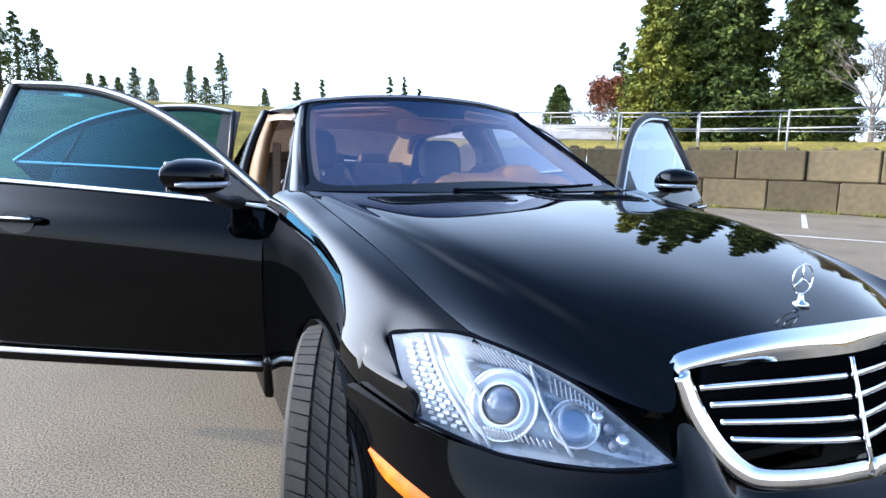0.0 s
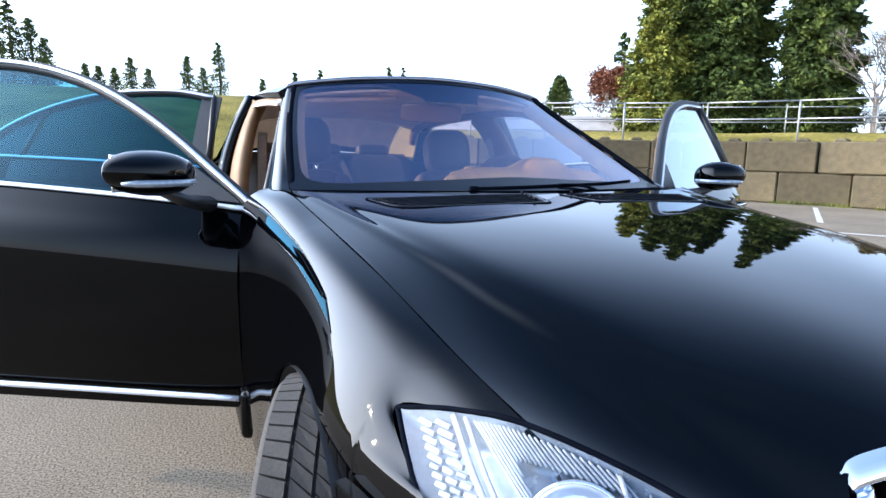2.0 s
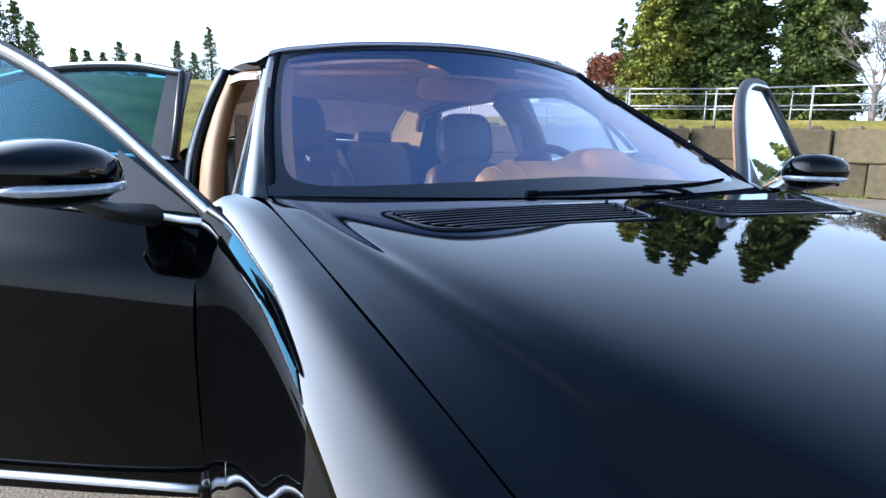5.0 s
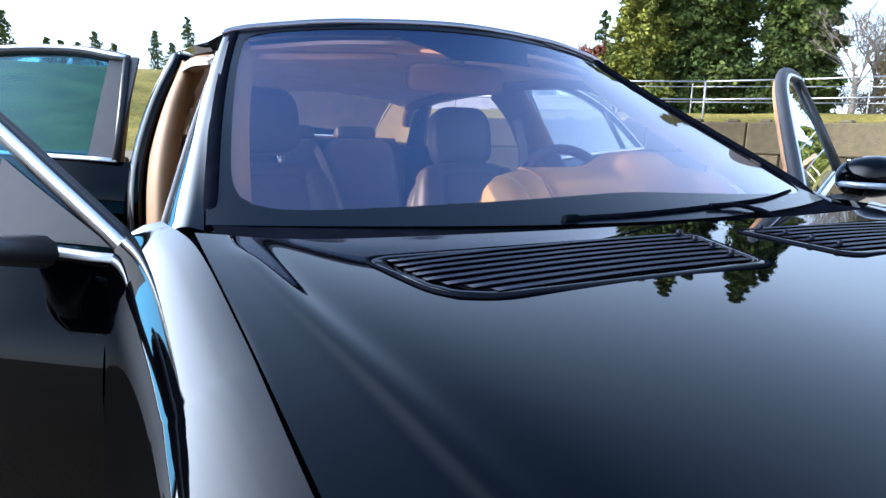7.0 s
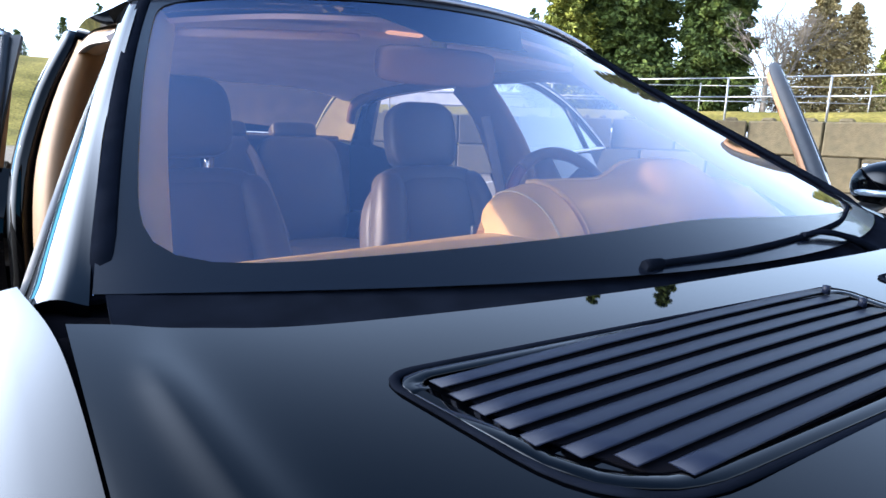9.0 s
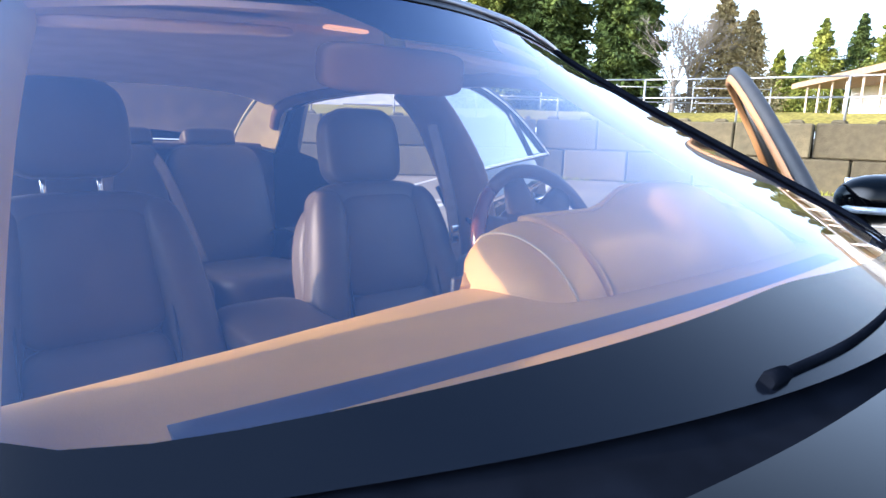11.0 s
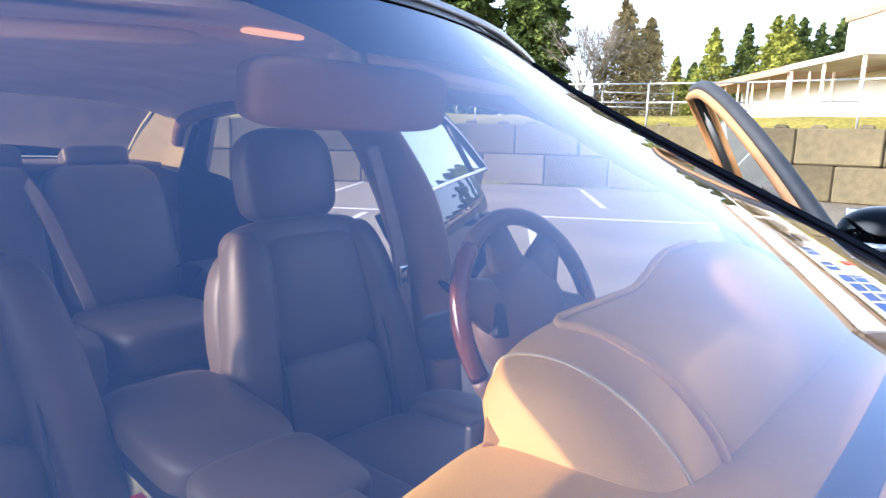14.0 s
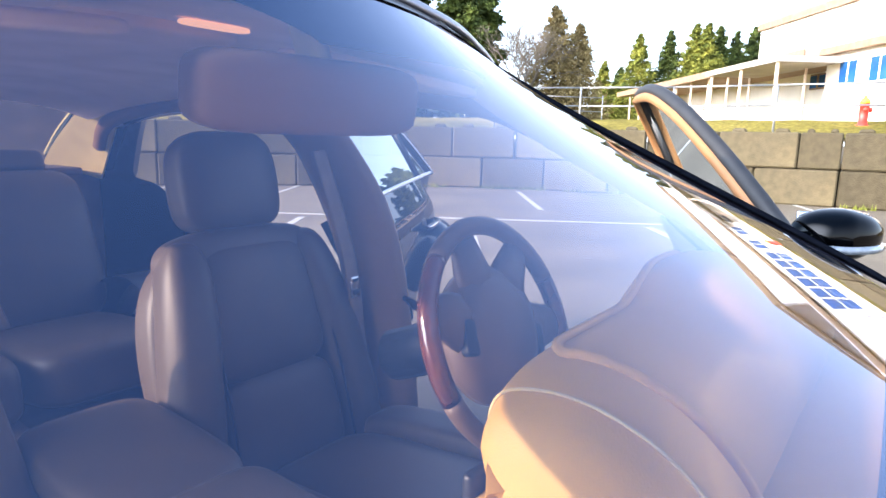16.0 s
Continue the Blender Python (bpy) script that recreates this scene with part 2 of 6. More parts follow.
CLEAR_LENS = glass("clear_lens", (0.80, 0.84, 0.88), (1, 1, 1), 0.05)
LAMP_RIB = material("clear_ribs", (0.36, 0.39, 0.43), 0.25, spread=0.12, scale=60)
LAMP_GREY = material("grey_prism", (0.10, 0.115, 0.14), 0.15, 0.4, spread=0.2, scale=60)
FACET = material("clear_facet", (0.26, 0.29, 0.33), 0.12, 0.3, spread=0.2, scale=60, coat=1.0)
VOID = material("dark_void", (0.003, 0.003, 0.004), 1.0, spec=0.0)
SLAT = material("satin_black_slat", (0.004, 0.006, 0.014), 0.45, spec=0.14)
FRIT = material("glass_print", (0.003, 0.004, 0.007), 0.25, spec=0.05, coat=0.3)
SCUTTLE = material("scuttle_plastic", (0.004, 0.005, 0.008), 0.9, spread=0.2, scale=30, spec=0.0)
LAMP_GLASS = glass("lamp_cover", (0.94, 0.96, 0.98), (1, 1, 1), 0.0, faces=0.6)
MIRROR = material("mirror_glass", (0.85, 0.87, 0.9), 0.02, 1.0)


# ---- mesh helpers ----
def mesh_of(name, verts, faces, smooth=True):
    me = bpy.data.meshes.new(name)
    me.from_pydata([tuple(map(float, v)) for v in verts], [], faces)
    me.update()
    if smooth:
        me.shade_smooth()
    return me


def thing(name, at=None, label="", category="", group="", kind=""):
    ob = new(name)
    if at is not None:
        ob.matrix_world = at
    ob.empty_display_size = 0.1
    return tagged(ob, label, category, group, kind)


def part(name, data, mat, parent=None, label="", local=None):
    """One mesh object, from a bmesh or a mesh, under its thing."""
    if isinstance(data, bmesh.types.BMesh):
        bm = data
        bmesh.ops.recalc_face_normals(bm, faces=bm.faces)
        data = bpy.data.meshes.new(name)
        bm.to_mesh(data)
        bm.free()
    if mat is not None and not data.materials:
        data.materials.append(mat)
    ob = new(name, data)
    if parent is not None:
        ob.parent = parent
    if local is not None:
        ob.matrix_local = local
    if label:
        tagged(ob, label)
    return ob


def catmull(P, n):
    """A smooth curve (or row of curves) through the control points along the first axis, n samples."""
    P = np.asarray(P, float)
    k = len(P)
    ext = np.concatenate([[2 * P[0] - P[1]], P, [2 * P[-1] - P[-2]]])
    out = []
    for t in np.linspace(0, k - 1, n):
        i = min(int(t), k - 2)
        f = t - i
        a, b, c, d = ext[i:i + 4]
        out.append(0.5 * (2 * b + (c - a) * f + (2 * a - 5 * b + 4 * c - d) * f * f + (3 * b - a - 3 * c + d) * f ** 3))
    return np.array(out)


def net(ctrl, nu, nv):
    """A smooth surface through a net of control points, as an nu x nv grid."""
    a = catmull(ctrl, nu)
    return np.transpose(catmull(np.transpose(a, (1, 0, 2)), nv), (1, 0, 2))


def flip(P):
    Q = np.array(P, float)
    Q[..., 0] *= -1
    return Q


def fair(P, rounds, fade=1):
    """Ease ripples out of a surface; its edges stay, and the last rows ever more so."""
    Q = np.array(P, float)
    w = np.clip((len(Q) - 2 - np.arange(len(Q) - 2)) / fade, 0, 1)[:, None, None] * 0.5
    for _ in range(rounds):
        Q[1:-1, 1:-1] += w * ((Q[:-2, 1:-1] + Q[2:, 1:-1] + Q[1:-1, :-2] + Q[1:-1, 2:]) / 4 - Q[1:-1, 1:-1])
    return Q


def net_sym(ctrl, nu, nv):
    """A surface through a half net and its mirror image, smooth across the middle; 2 nv - 1 columns."""
    ctrl = np.asarray(ctrl, float)
    return net(np.concatenate([flip(ctrl)[:, :0:-1], ctrl], axis=1), nu, 2 * nv - 1)


def normals(P):
    du = np.gradient(P, axis=0)
    dv = np.gradient(P, axis=1)
    n = np.cross(du, dv)
    return n / np.maximum(np.linalg.norm(n, axis=2, keepdims=True), 1e-9)


def sheet(name, P, thick=0.0, out=(0, 0, 1), smooth=True):
    """A mesh from a grid of points; with a thickness it gets a back, set inwards (away from out), and a rim."""
    P = np.asarray(P, float)
    nu, nv = P.shape[:2]
    idx = lambda i, j: i * nv + j
    quads = [(idx(i, j), idx(i + 1, j), idx(i + 1, j + 1), idx(i, j + 1)) for i in range(nu - 1) for j in range(nv - 1)]
    verts = P.reshape(-1, 3)
    N = normals(P)
    if (N.reshape(-1, 3) @ np.array(out, float)).sum() < 0:
        quads = [q[::-1] for q in quads]
        N = -N
    if thick:
        o = len(verts)
        verts = np.concatenate([verts, (P - N * thick).reshape(-1, 3)])
        back = [tuple(o + v for v in q[::-1]) for q in quads]
        ring = [idx(i, 0) for i in range(nu)] + [idx(nu - 1, j) for j in range(1, nv)] + [idx(i, nv - 1) for i in range(nu - 2, -1, -1)] + [idx(0, j) for j in range(nv - 2, 0, -1)]
        rim = [(ring[k], ring[(k + 1) % len(ring)], o + ring[(k + 1) % len(ring)], o + ring[k]) for k in range(len(ring))]
        bm = bmesh.new()
        bv = [bm.verts.new(v) for v in verts]
        for q in quads + back + rim:
            try:
                bm.faces.new([bv[k] for k in q])
            except ValueError:
                pass
        bmesh.ops.remove_doubles(bm, verts=bm.verts, dist=1e-6)
        bmesh.ops.recalc_face_normals(bm, faces=bm.faces)
        for f in bm.faces:
            f.smooth = smooth
        for e in bm.edges:
            if len(e.link_faces) == 2 and e.calc_face_angle(0) > 0.9:
                e.smooth = False
        me = bpy.data.meshes.new(name)
        bm.to_mesh(me)
        bm.free()
        return me
    return mesh_of(name, verts, quads, smooth)


def rbox(sx, sy, sz, bevel=0.0, at=(0, 0, 0), seg=2, taper=None):
    """A bevelled block."""
    bm = bmesh.new()
    bmesh.ops.create_cube(bm, size=1.0)
    for v in bm.verts:
        k = 1.0 if taper is None or v.co.z < 0 else taper
        v.co = Vector((v.co.x * sx * k, v.co.y * sy * k, v.co.z * sz))
    if bevel:
        bmesh.ops.bevel(bm, geom=bm.edges[:], offset=bevel, segments=seg, affect='EDGES', profile=0.5)
    for v in bm.verts:
        v.co += Vector(at)
    for f in bm.faces:
        f.smooth = bool(bevel) and seg > 1
    return bm


def tube(points, radius, segs=10, caps=True, flat=1.0, up=None):
    """A tube along points; radius a number or one for each point; flat squeezes it along its second axis."""
    pts = [Vector(p) for p in points]
    rad = radius if hasattr(radius, "__len__") else [radius] * len(pts)
    bm = bmesh.new()
    rings = []
    side = None
    for i, p in enumerate(pts):
        d = (pts[min(i + 1, len(pts) - 1)] - pts[max(i - 1, 0)]).normalized()
        ref = Vector(up) if up else (side if side is not None else (Vector((0, 0, 1)) if abs(d.z) < 0.9 else Vector((1, 0, 0))))
        b = d.cross(ref).normalized()
        n = b.cross(d).normalized()
        side = n
        rings.append([bm.verts.new(p + rad[i] * (math.cos(a) * b + flat * math.sin(a) * n)) for a in (2 * math.pi * k / segs for k in range(segs))])
    for a, b in zip(rings, rings[1:]):
        for k in range(segs):
            f = bm.faces.new((a[k], a[(k + 1) % segs], b[(k + 1) % segs], b[k]))
            f.smooth = segs > 5
    if caps:
        bm.faces.new(rings[0][::-1])
        bm.faces.new(rings[-1])
    return bm


def lathe(profile, segs=40, axis="x"):
    """A solid of revolution from (radius, offset) pairs about an axis."""
    bm = bmesh.new()
    rings = []
    for r, o in profile:
        ring = []
        for k in range(segs):
            a = 2 * math.pi * k / segs
            c, s = r * math.cos(a), r * math.sin(a)
            ring.append(bm.verts.new((o, c, s) if axis == "x" else (c, o, s) if axis == "y" else (c, s, o)))
        rings.append(ring)
    for a, b in zip(rings, rings[1:]):
        for k in range(segs):
            f = bm.faces.new((a[k], a[(k + 1) % segs], b[(k + 1) % segs], b[k]))
            f.smooth = True
    for r, ring in ((profile[0][0], rings[0]), (profile[-1][0], rings[-1])):
        if r > 1e-6:
            bm.faces.new(ring)
    bmesh.ops.remove_doubles(bm, verts=bm.verts, dist=1e-6)
    return bm


def merge(*bms):
    """Join bmeshes into the first."""
    first = bms[0]
    for other in bms[1:]:
        me = bpy.data.meshes.new("tmp")
        other.to_mesh(me)
        first.from_mesh(me)
        other.free()
        bpy.data.meshes.remove(me)
    return first


def strip(curve, width, height, normal_hint, segs=None):
    """A slim moulding along a curve: a rounded bar of width across and height proud."""
    pts = [Vector(p) for p in curve]
    bm = bmesh.new()
    rows = []
    h = Vector(normal_hint).normalized()
    for i, p in enumerate(pts):
        d = (pts[min(i + 1, len(pts) - 1)] - pts[max(i - 1, 0)]).normalized()
        s = d.cross(h).normalized()
        n = s.cross(d).normalized()
        rows.append([bm.verts.new(p + s * (width / 2) * a + n * height * b) for a, b in ((-1, 0), (-0.8, 0.75), (0, 1), (0.8, 0.75), (1, 0), (0, -0.4))])
    k = 6
    for a, b in zip(rows, rows[1:]):
        for j in range(k):
            f = bm.faces.new((a[j], a[(j + 1) % k], b[(j + 1) % k], b[j]))
            f.smooth = True
    bm.faces.new(rows[0])
    bm.faces.new(rows[-1][::-1])
    return bm


# ---- ground, lot and walls ----
def flat_plate(name, x0, y0, x1, y1, z, mat, n=1):
    xs, ys = np.linspace(x0, x1, n + 1), np.linspace(y0, y1, n + 1)
    P = np.array([[(x, y, z) for y in ys] for x in xs])
    return part(name, sheet(name, P), mat)


tagged(flat_plate("ground", -2500, -2500, 2500, 2500, 0.0, ASPHALT), "grey-brown worn asphalt car park", "ground", kind="structure")


def height_field(name, x0, x1, nx, y0, y1, ny, f, mat):
    P = np.array([[(x, y, f(x, y)) for y in np.linspace(y0, y1, ny)] for x in np.linspace(x0, x1, nx)])
    return part(name, sheet(name, P), mat)


def smooth01(v):
    v = min(1.0, max(0.0, v))
    return v * v * (3 - 2 * v)


def hill(x, y):
    rise = smooth01((y - 26) / 34) * 6.0 * smooth01((34 - x) / 26)
    return rise - 0.3 + 0.25 * noise.noise(Vector((x * 0.06, y * 0.06, 0)))


tagged(height_field("grass_hill", -160, 36, 60, 24, 190, 50, hill, GRASS), "low yellow-green grass rise behind the lot", "grass", kind="structure")

# the face line of the retaining wall, seen from above
WALL_LINE = [(14.7, -16.0), (14.35, 1.3), (14.05, 5.0), (13.0, 8.4), (11.5, 10.9), (6.6, 14.6), (1.5, 18.4)]


def along(line, step):
    """Points every step metres along a bent line, with the way there."""
    out, left = [], 0.0
    for (ax, ay), (bx, by) in zip(line, line[1:]):
        d = math.hypot(bx - ax, by - ay)
        u = left
        while u < d:
            out.append((ax + (bx - ax) * u / d, ay + (by - ay) * u / d, math.atan2(by - ay, bx - ax)))
            u += step
        left = u - d
    return out


def bank(u, v):
    """The grass above the wall: u along the wall line, v metres behind it."""
    pts = WALL_LINE
    seg = [math.hypot(b[0] - a[0], b[1] - a[1]) for a, b in zip(pts, pts[1:])]
    s = u * sum(seg)
    for (a, b), d in zip(zip(pts, pts[1:]), seg):
        if s <= d or b == pts[-1]:
            break
        s -= d
    x, y = a[0] + (b[0] - a[0]) * s / d, a[1] + (b[1] - a[1]) * s / d
    nx, ny = 0.82, 0.57
    z = 1.42 + 0.55 * smooth01((v - 0.8) / 7) + 0.5 * smooth01((v - 8) / 40) + 0.05 * noise.noise(Vector((x, y, v)) * 0.7)
    return (x + nx * v, y + ny * v, z if v > 0.5 else 1.38)


VS = [0.45, 0.9, 1.4, 2, 3, 4.5, 6, 8, 11, 16, 24, 40, 70, 120, 220]
P = np.array([[bank(u, v) for v in VS] for u in np.linspace(0, 1, 60)])
tagged(part("grass_bank", sheet("grass_bank", P), GRASS), "short yellow-green grass bank above the block wall", "grass", kind="structure")

retaining_wall = thing("retaining_wall", None, "grey weathered concrete block retaining wall, two courses high", "wall", kind="structure")
BLOCK_L, BLOCK_H, BLOCK_D = 1.55, 0.755, 0.75


def block_mesh(length, knobs):
    bm = rbox(length - 0.022, BLOCK_D, BLOCK_H - 0.014, 0.03, seg=1)
    if knobs:
        for k in (-0.27, 0.27):
            merge(bm, rbox(length * 0.2, 0.3, 0.09, 0.03, (k * length, 0, BLOCK_H / 2 + 0.03), 1, taper=0.75))
    me = bpy.data.meshes.new("block")
    bmesh.ops.recalc_face_normals(bm, faces=bm.faces)
    bm.to_mesh(me)
    bm.free()
    me.materials.append(CONCRETE)
    return me


block_low, block_top, block_half = block_mesh(BLOCK_L, False), block_mesh(BLOCK_L, True), block_mesh(BLOCK_L / 2, True)
rng = random.Random(4)
for row in (0, 1):
    u = 0.0
    pts = along(WALL_LINE, 0.01)
    k = 0
    i = 0 if row else -int(BLOCK_L * 50)
    while True:
        half = row == 1 and k % 7 == 5
        n = int((BLOCK_L / 2 if half else BLOCK_L) * 100)
        mid = i + n // 2
        if mid >= len(pts):
            break
        if mid >= 0:
            x, y, a = pts[mid]
            ob = part("block", block_half if half else block_top if row else block_low, None, retaining_wall)
            ob.matrix_world = Matrix.Translation((x + 0.36 * math.sin(a), y - 0.36 * math.cos(a), BLOCK_H * (row + 0.5))) @ pose(0, 0, 0, rng.uniform(-.5, .5), rng.uniform(-.3, .3), math.degrees(a) + rng.uniform(-.6, .6)) @ Matrix.Translation((0, rng.uniform(-0.015, 0.015), 0))
        i += n
        k += 1

# weeds along the wall's foot
rng = random.Random(9)
verts, faces = [], []
for x, y, a in along(WALL_LINE, 0.035):
    if noise.noise(Vector((x * 0.9, y * 0.9, 3))) < -0.05:
        continue
    for _ in range(3):
        bx, by = x - rng.uniform(0.02, 0.2), y + rng.uniform(-0.03, 0.03)
        h, w, t = rng.uniform(0.03, 0.13), rng.uniform(0.008, 0.02), rng.uniform(0, 6.28)
        o = len(verts)
        verts += [(bx - w * math.cos(t), by - w * math.sin(t), 0), (bx + w * math.cos(t), by + w * math.sin(t), 0), (bx + rng.uniform(-.05, .05), by + rng.uniform(-.05, .05), h)]
        faces.append((o, o + 1, o + 2))
tagged(part("weeds", mesh_of("weeds", verts, faces, False), NEEDLE_LIT), "low green weeds along the foot of the block wall", "weeds", kind="stuff")


# ---- parking stripes ----
def stripe(x, y, length, turn, width=0.1):
    bm = rbox(length, width, 0.004, 0.0)
    ob = part("parking_stripe", bm, LINE)
    ob.matrix_world = Matrix.Translation((x, y, 0.003)) @ pose(0, 0, 0, 0, 0, turn)
    tagged(ob, "worn white painted parking stripe on asphalt", "parking stripe", "parking stripes", "structure")


for x, y, length in ((10.8, 6.95, 3.7), (12.0, 4.5, 3.7), (12.9, 1.9, 3.7), (9.75, 9.35, 3.6), (8.3, 11.7, 3.4), (6.3, 13.6, 3.2), (5.7, 4.8, 3.0), (7.3, 2.7, 3.0), (4.4, 7.0, 3.0), (8.6, 0.3, 3.0)):
    stripe(x, y, length, 37 if x < 12.5 else 25)
stripe(7.9, 5.2, 9.5, -56)


# ---- rails on the bank ----
def rail_fence(label, line, z0, spacing, tall=1.08, bars=(1.06, 0.62), r=0.024):
    ob = thing("railing", None, label, "railing")
    posts = along(line, spacing)
    for x, y, a in posts:
        part("post", tube([(x, y, z0(x, y) - 0.15), (x, y, z0(x, y) + tall)], r, 10), GALV, ob)
    for (x, y, a), (x2, y2, a2) in zip(posts, posts[1:]):
        for b in bars:
            part("rail", tube([(x, y, z0(x, y) + b), (x2, y2, z0(x2, y2) + b)], r * 0.8, 8), GALV, ob)
    return ob


RAIL_LINE = [(15.3, -14.0), (14.95, 1.4), (14.6, 5.2), (13.55, 8.7), (11.95, 11.4), (7.0, 15.1), (2.0, 18.9)]
rail_fence("galvanised two-bar pipe railing above the block wall", RAIL_LINE, lambda x, y: 1.45, 2.15)
FAR_LINE = [(26.0, 12.0), (19.0, 18.5), (12.5, 24.0)]
rail_fence("second galvanised pipe railing farther up the bank", FAR_LINE, lambda x, y: 1.75, 3.1, 1.45, (1.35, 0.75))


# ---- trees ----
def conifer(name, x, y, z, height, radius, mat, seed, sprays=2600, bottom=0.06, droop=0.25, dense=1.0, ragged=0.35, label="", category="tree", taper=0.72, leaf=1.0):
    r = random.Random(seed)
    ob = thing(name, Matrix.Translation((x, y, z)), label, category, "trees")
    trunk = tube([(0, 0, -0.3), (0.02 * height, 0, height * 0.4), (0, 0, height * 0.97)], [height * 0.022 + 0.06, height * 0.014 + 0.03, 0.02], 8)
    part("trunk", trunk, BARK, ob)
    verts, faces, lv, lf = [], [], [], []
    n_limb = int(34 * dense)
    per = max(8, sprays // n_limb)
    for k in range(n_limb):
        u = bottom + (0.985 - bottom) * ((k + r.random()) / n_limb)
        a = k * 2.39996 + r.uniform(-.5, .5)
        reach = radius * (1 - u) ** taper * (1 - ragged * r.random()) * (0.55 + 0.45 * min(1, (u - bottom) / 0.12)) + 0.12
        base = Vector((0, 0, u * height))
        tip = base + Vector((math.cos(a) * reach, math.sin(a) * reach, -droop * reach + 0.15 * reach * u))
        side = Vector((-math.sin(a), math.cos(a), 0))
        o = len(lv)
        w = 0.012 * height * (1 - u) * 0.4 + 0.012
        lv += [base + Vector((0, 0, w)), base - Vector((0, 0, w)), tip]
        lv += [base + side * w, base - side * w]
        lf += [(o, o + 1, o + 2), (o + 3, o + 4, o + 2)]
        for _ in range(per):
            f = r.random() ** 0.6
            c = base.lerp(tip, f) + Vector((r.gauss(0, 1), r.gauss(0, 1), r.gauss(0, 0.8))) * (reach * 0.13 + 0.07)
            c += side * r.uniform(-1, 1) * reach * 0.33 * (1.1 - f * 0.6)
            size = leaf * (0.15 + 0.0135 * height) * r.uniform(0.5, 1.3)
            d = Vector((math.cos(a) + r.gauss(0, .6), math.sin(a) + r.gauss(0, .6), -0.35 + r.gauss(0, .5))).normalized() * size
            e = d.cross(Vector((r.gauss(0, 1), r.gauss(0, 1), r.gauss(0, 1)))).normalized() * size * 0.5
            o = len(verts)
            verts += [c - d * 0.5, c + e * 0.6, c + d * 0.7, c - e * 0.6]
            faces.append((o, o + 1, o + 2, o + 3))
    tagged(part("limb_work", mesh_of("limb_work", lv, lf, False), BARK, ob), "dark fine limbs", kind="stuff")
    part("crown", mesh_of("crown", verts, faces, False), mat, ob)
    return ob


def bare_tree(name, x, y, z, height, seed, mat=TWIG, label="", leaves=None):
    r = random.Random(seed)
    ob = thing(name, Matrix.Translation((x, y, z)), label, "tree", "trees")
    trunk = tube([(0, 0, -0.3), (0.05, 0.02, height * 0.22), (0.0, 0.08, height * 0.34)], [height * 0.022, height * 0.016, height * 0.012], 8)
    part("trunk", trunk, BARK if leaves else mat, ob)
    bm = bmesh.new()
    ends = []

    def grow(p, d, length, rad, level):
        q = p + d * length
        mid = p + d * length * 0.5 + Vector((r.gauss(0, 1), r.gauss(0, 1), 0)) * length * 0.05
        rings = []
        for c, w in ((p, rad), (mid, rad * 0.85), (q, rad * 0.6)):
            s = d.cross(Vector((0.3, 0.5, 0.81))).normalized()
            t = d.cross(s).normalized()
            rings.append([bm.verts.new(c + w * (s * math.cos(a) + t * math.sin(a))) for a in (0, 2.1, 4.2)])
        for a, b in zip(rings, rings[1:]):
            for k in range(3):
                bm.faces.new((a[k], a[(k + 1) % 3], b[(k + 1) % 3], b[k]))
        if level == 0:
            ends.append(q)
            return
        for _ in range(3 if level > 1 else 4):
            nd = (d + Vector((r.gauss(0, .5), r.gauss(0, .5), r.gauss(0.12, .35)))).normalized()
            grow(p + d * length * r.uniform(0.55, 1.0), nd, length * r.uniform(0.6, 0.8), rad * 0.58, level - 1)

    for k in range(7):
        a = k * 0.898 + r.uniform(-.3, .3)
        grow(Vector((0, 0.05, height * r.uniform(0.2, 0.34))), Vector((math.cos(a) * 0.55, math.sin(a) * 0.55, 0.9)).normalized(), height * 0.24, height * 0.0065, 4)
    tagged(part("branch_work", bm, mat, ob), "fine bare branches and twigs", kind="stuff")
    if leaves:
        verts, faces = [], []
        for q in ends:
            for _ in range(14):
                c = q + Vector((r.gauss(0, 1), r.gauss(0, 1), r.gauss(0, 1))) * height * 0.03
                d = Vector((r.gauss(0, 1), r.gauss(0, 1), r.gauss(0, 1))).normalized() * height * 0.014
                e = d.cross(Vector((r.gauss(0, 1), r.gauss(0, 1), r.gauss(0, 1)))).normalized() * height * 0.010
                o = len(verts)
                verts += [c - d, c + e, c + d, c - e]
                faces.append((o, o + 1, o + 2, o + 3))
        part("crown", mesh_of("crown", verts, faces, False), leaves, ob)
    return ob


def bearing(deg, dist):
    """A place seen from the bonnet's front at a bearing from +y towards +x."""
    return -0.8 + dist * math.sin(radians(deg)), -0.5 + dist * math.cos(radians(deg))


CEDAR = "tall dense dark green cedar on the grass bank"
# the leftmost cedar takes the needles with sunlight painted in
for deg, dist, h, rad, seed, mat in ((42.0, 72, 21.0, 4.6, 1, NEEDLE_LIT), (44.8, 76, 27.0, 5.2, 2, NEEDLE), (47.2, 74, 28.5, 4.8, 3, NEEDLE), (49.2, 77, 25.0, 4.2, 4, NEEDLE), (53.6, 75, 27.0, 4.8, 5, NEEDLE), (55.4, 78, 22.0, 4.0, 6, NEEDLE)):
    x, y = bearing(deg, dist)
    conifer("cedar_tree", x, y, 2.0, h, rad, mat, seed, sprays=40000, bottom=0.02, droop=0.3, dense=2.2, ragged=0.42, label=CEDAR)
x, y = bearing(39.3, 82)
conifer("conifer_tree", x, y, 2.0, 14.2, 3.2, NEEDLE, 11, sprays=4000, label="dark conifer beside a russet tree")
x, y = bearing(38.9, 76)
bare_tree("russet_tree", x, y, 2.0, 10.6, 12, label="small tree with russet spring leaves", leaves=LEAF_RED)
x, y = bearing(33.9, 82)
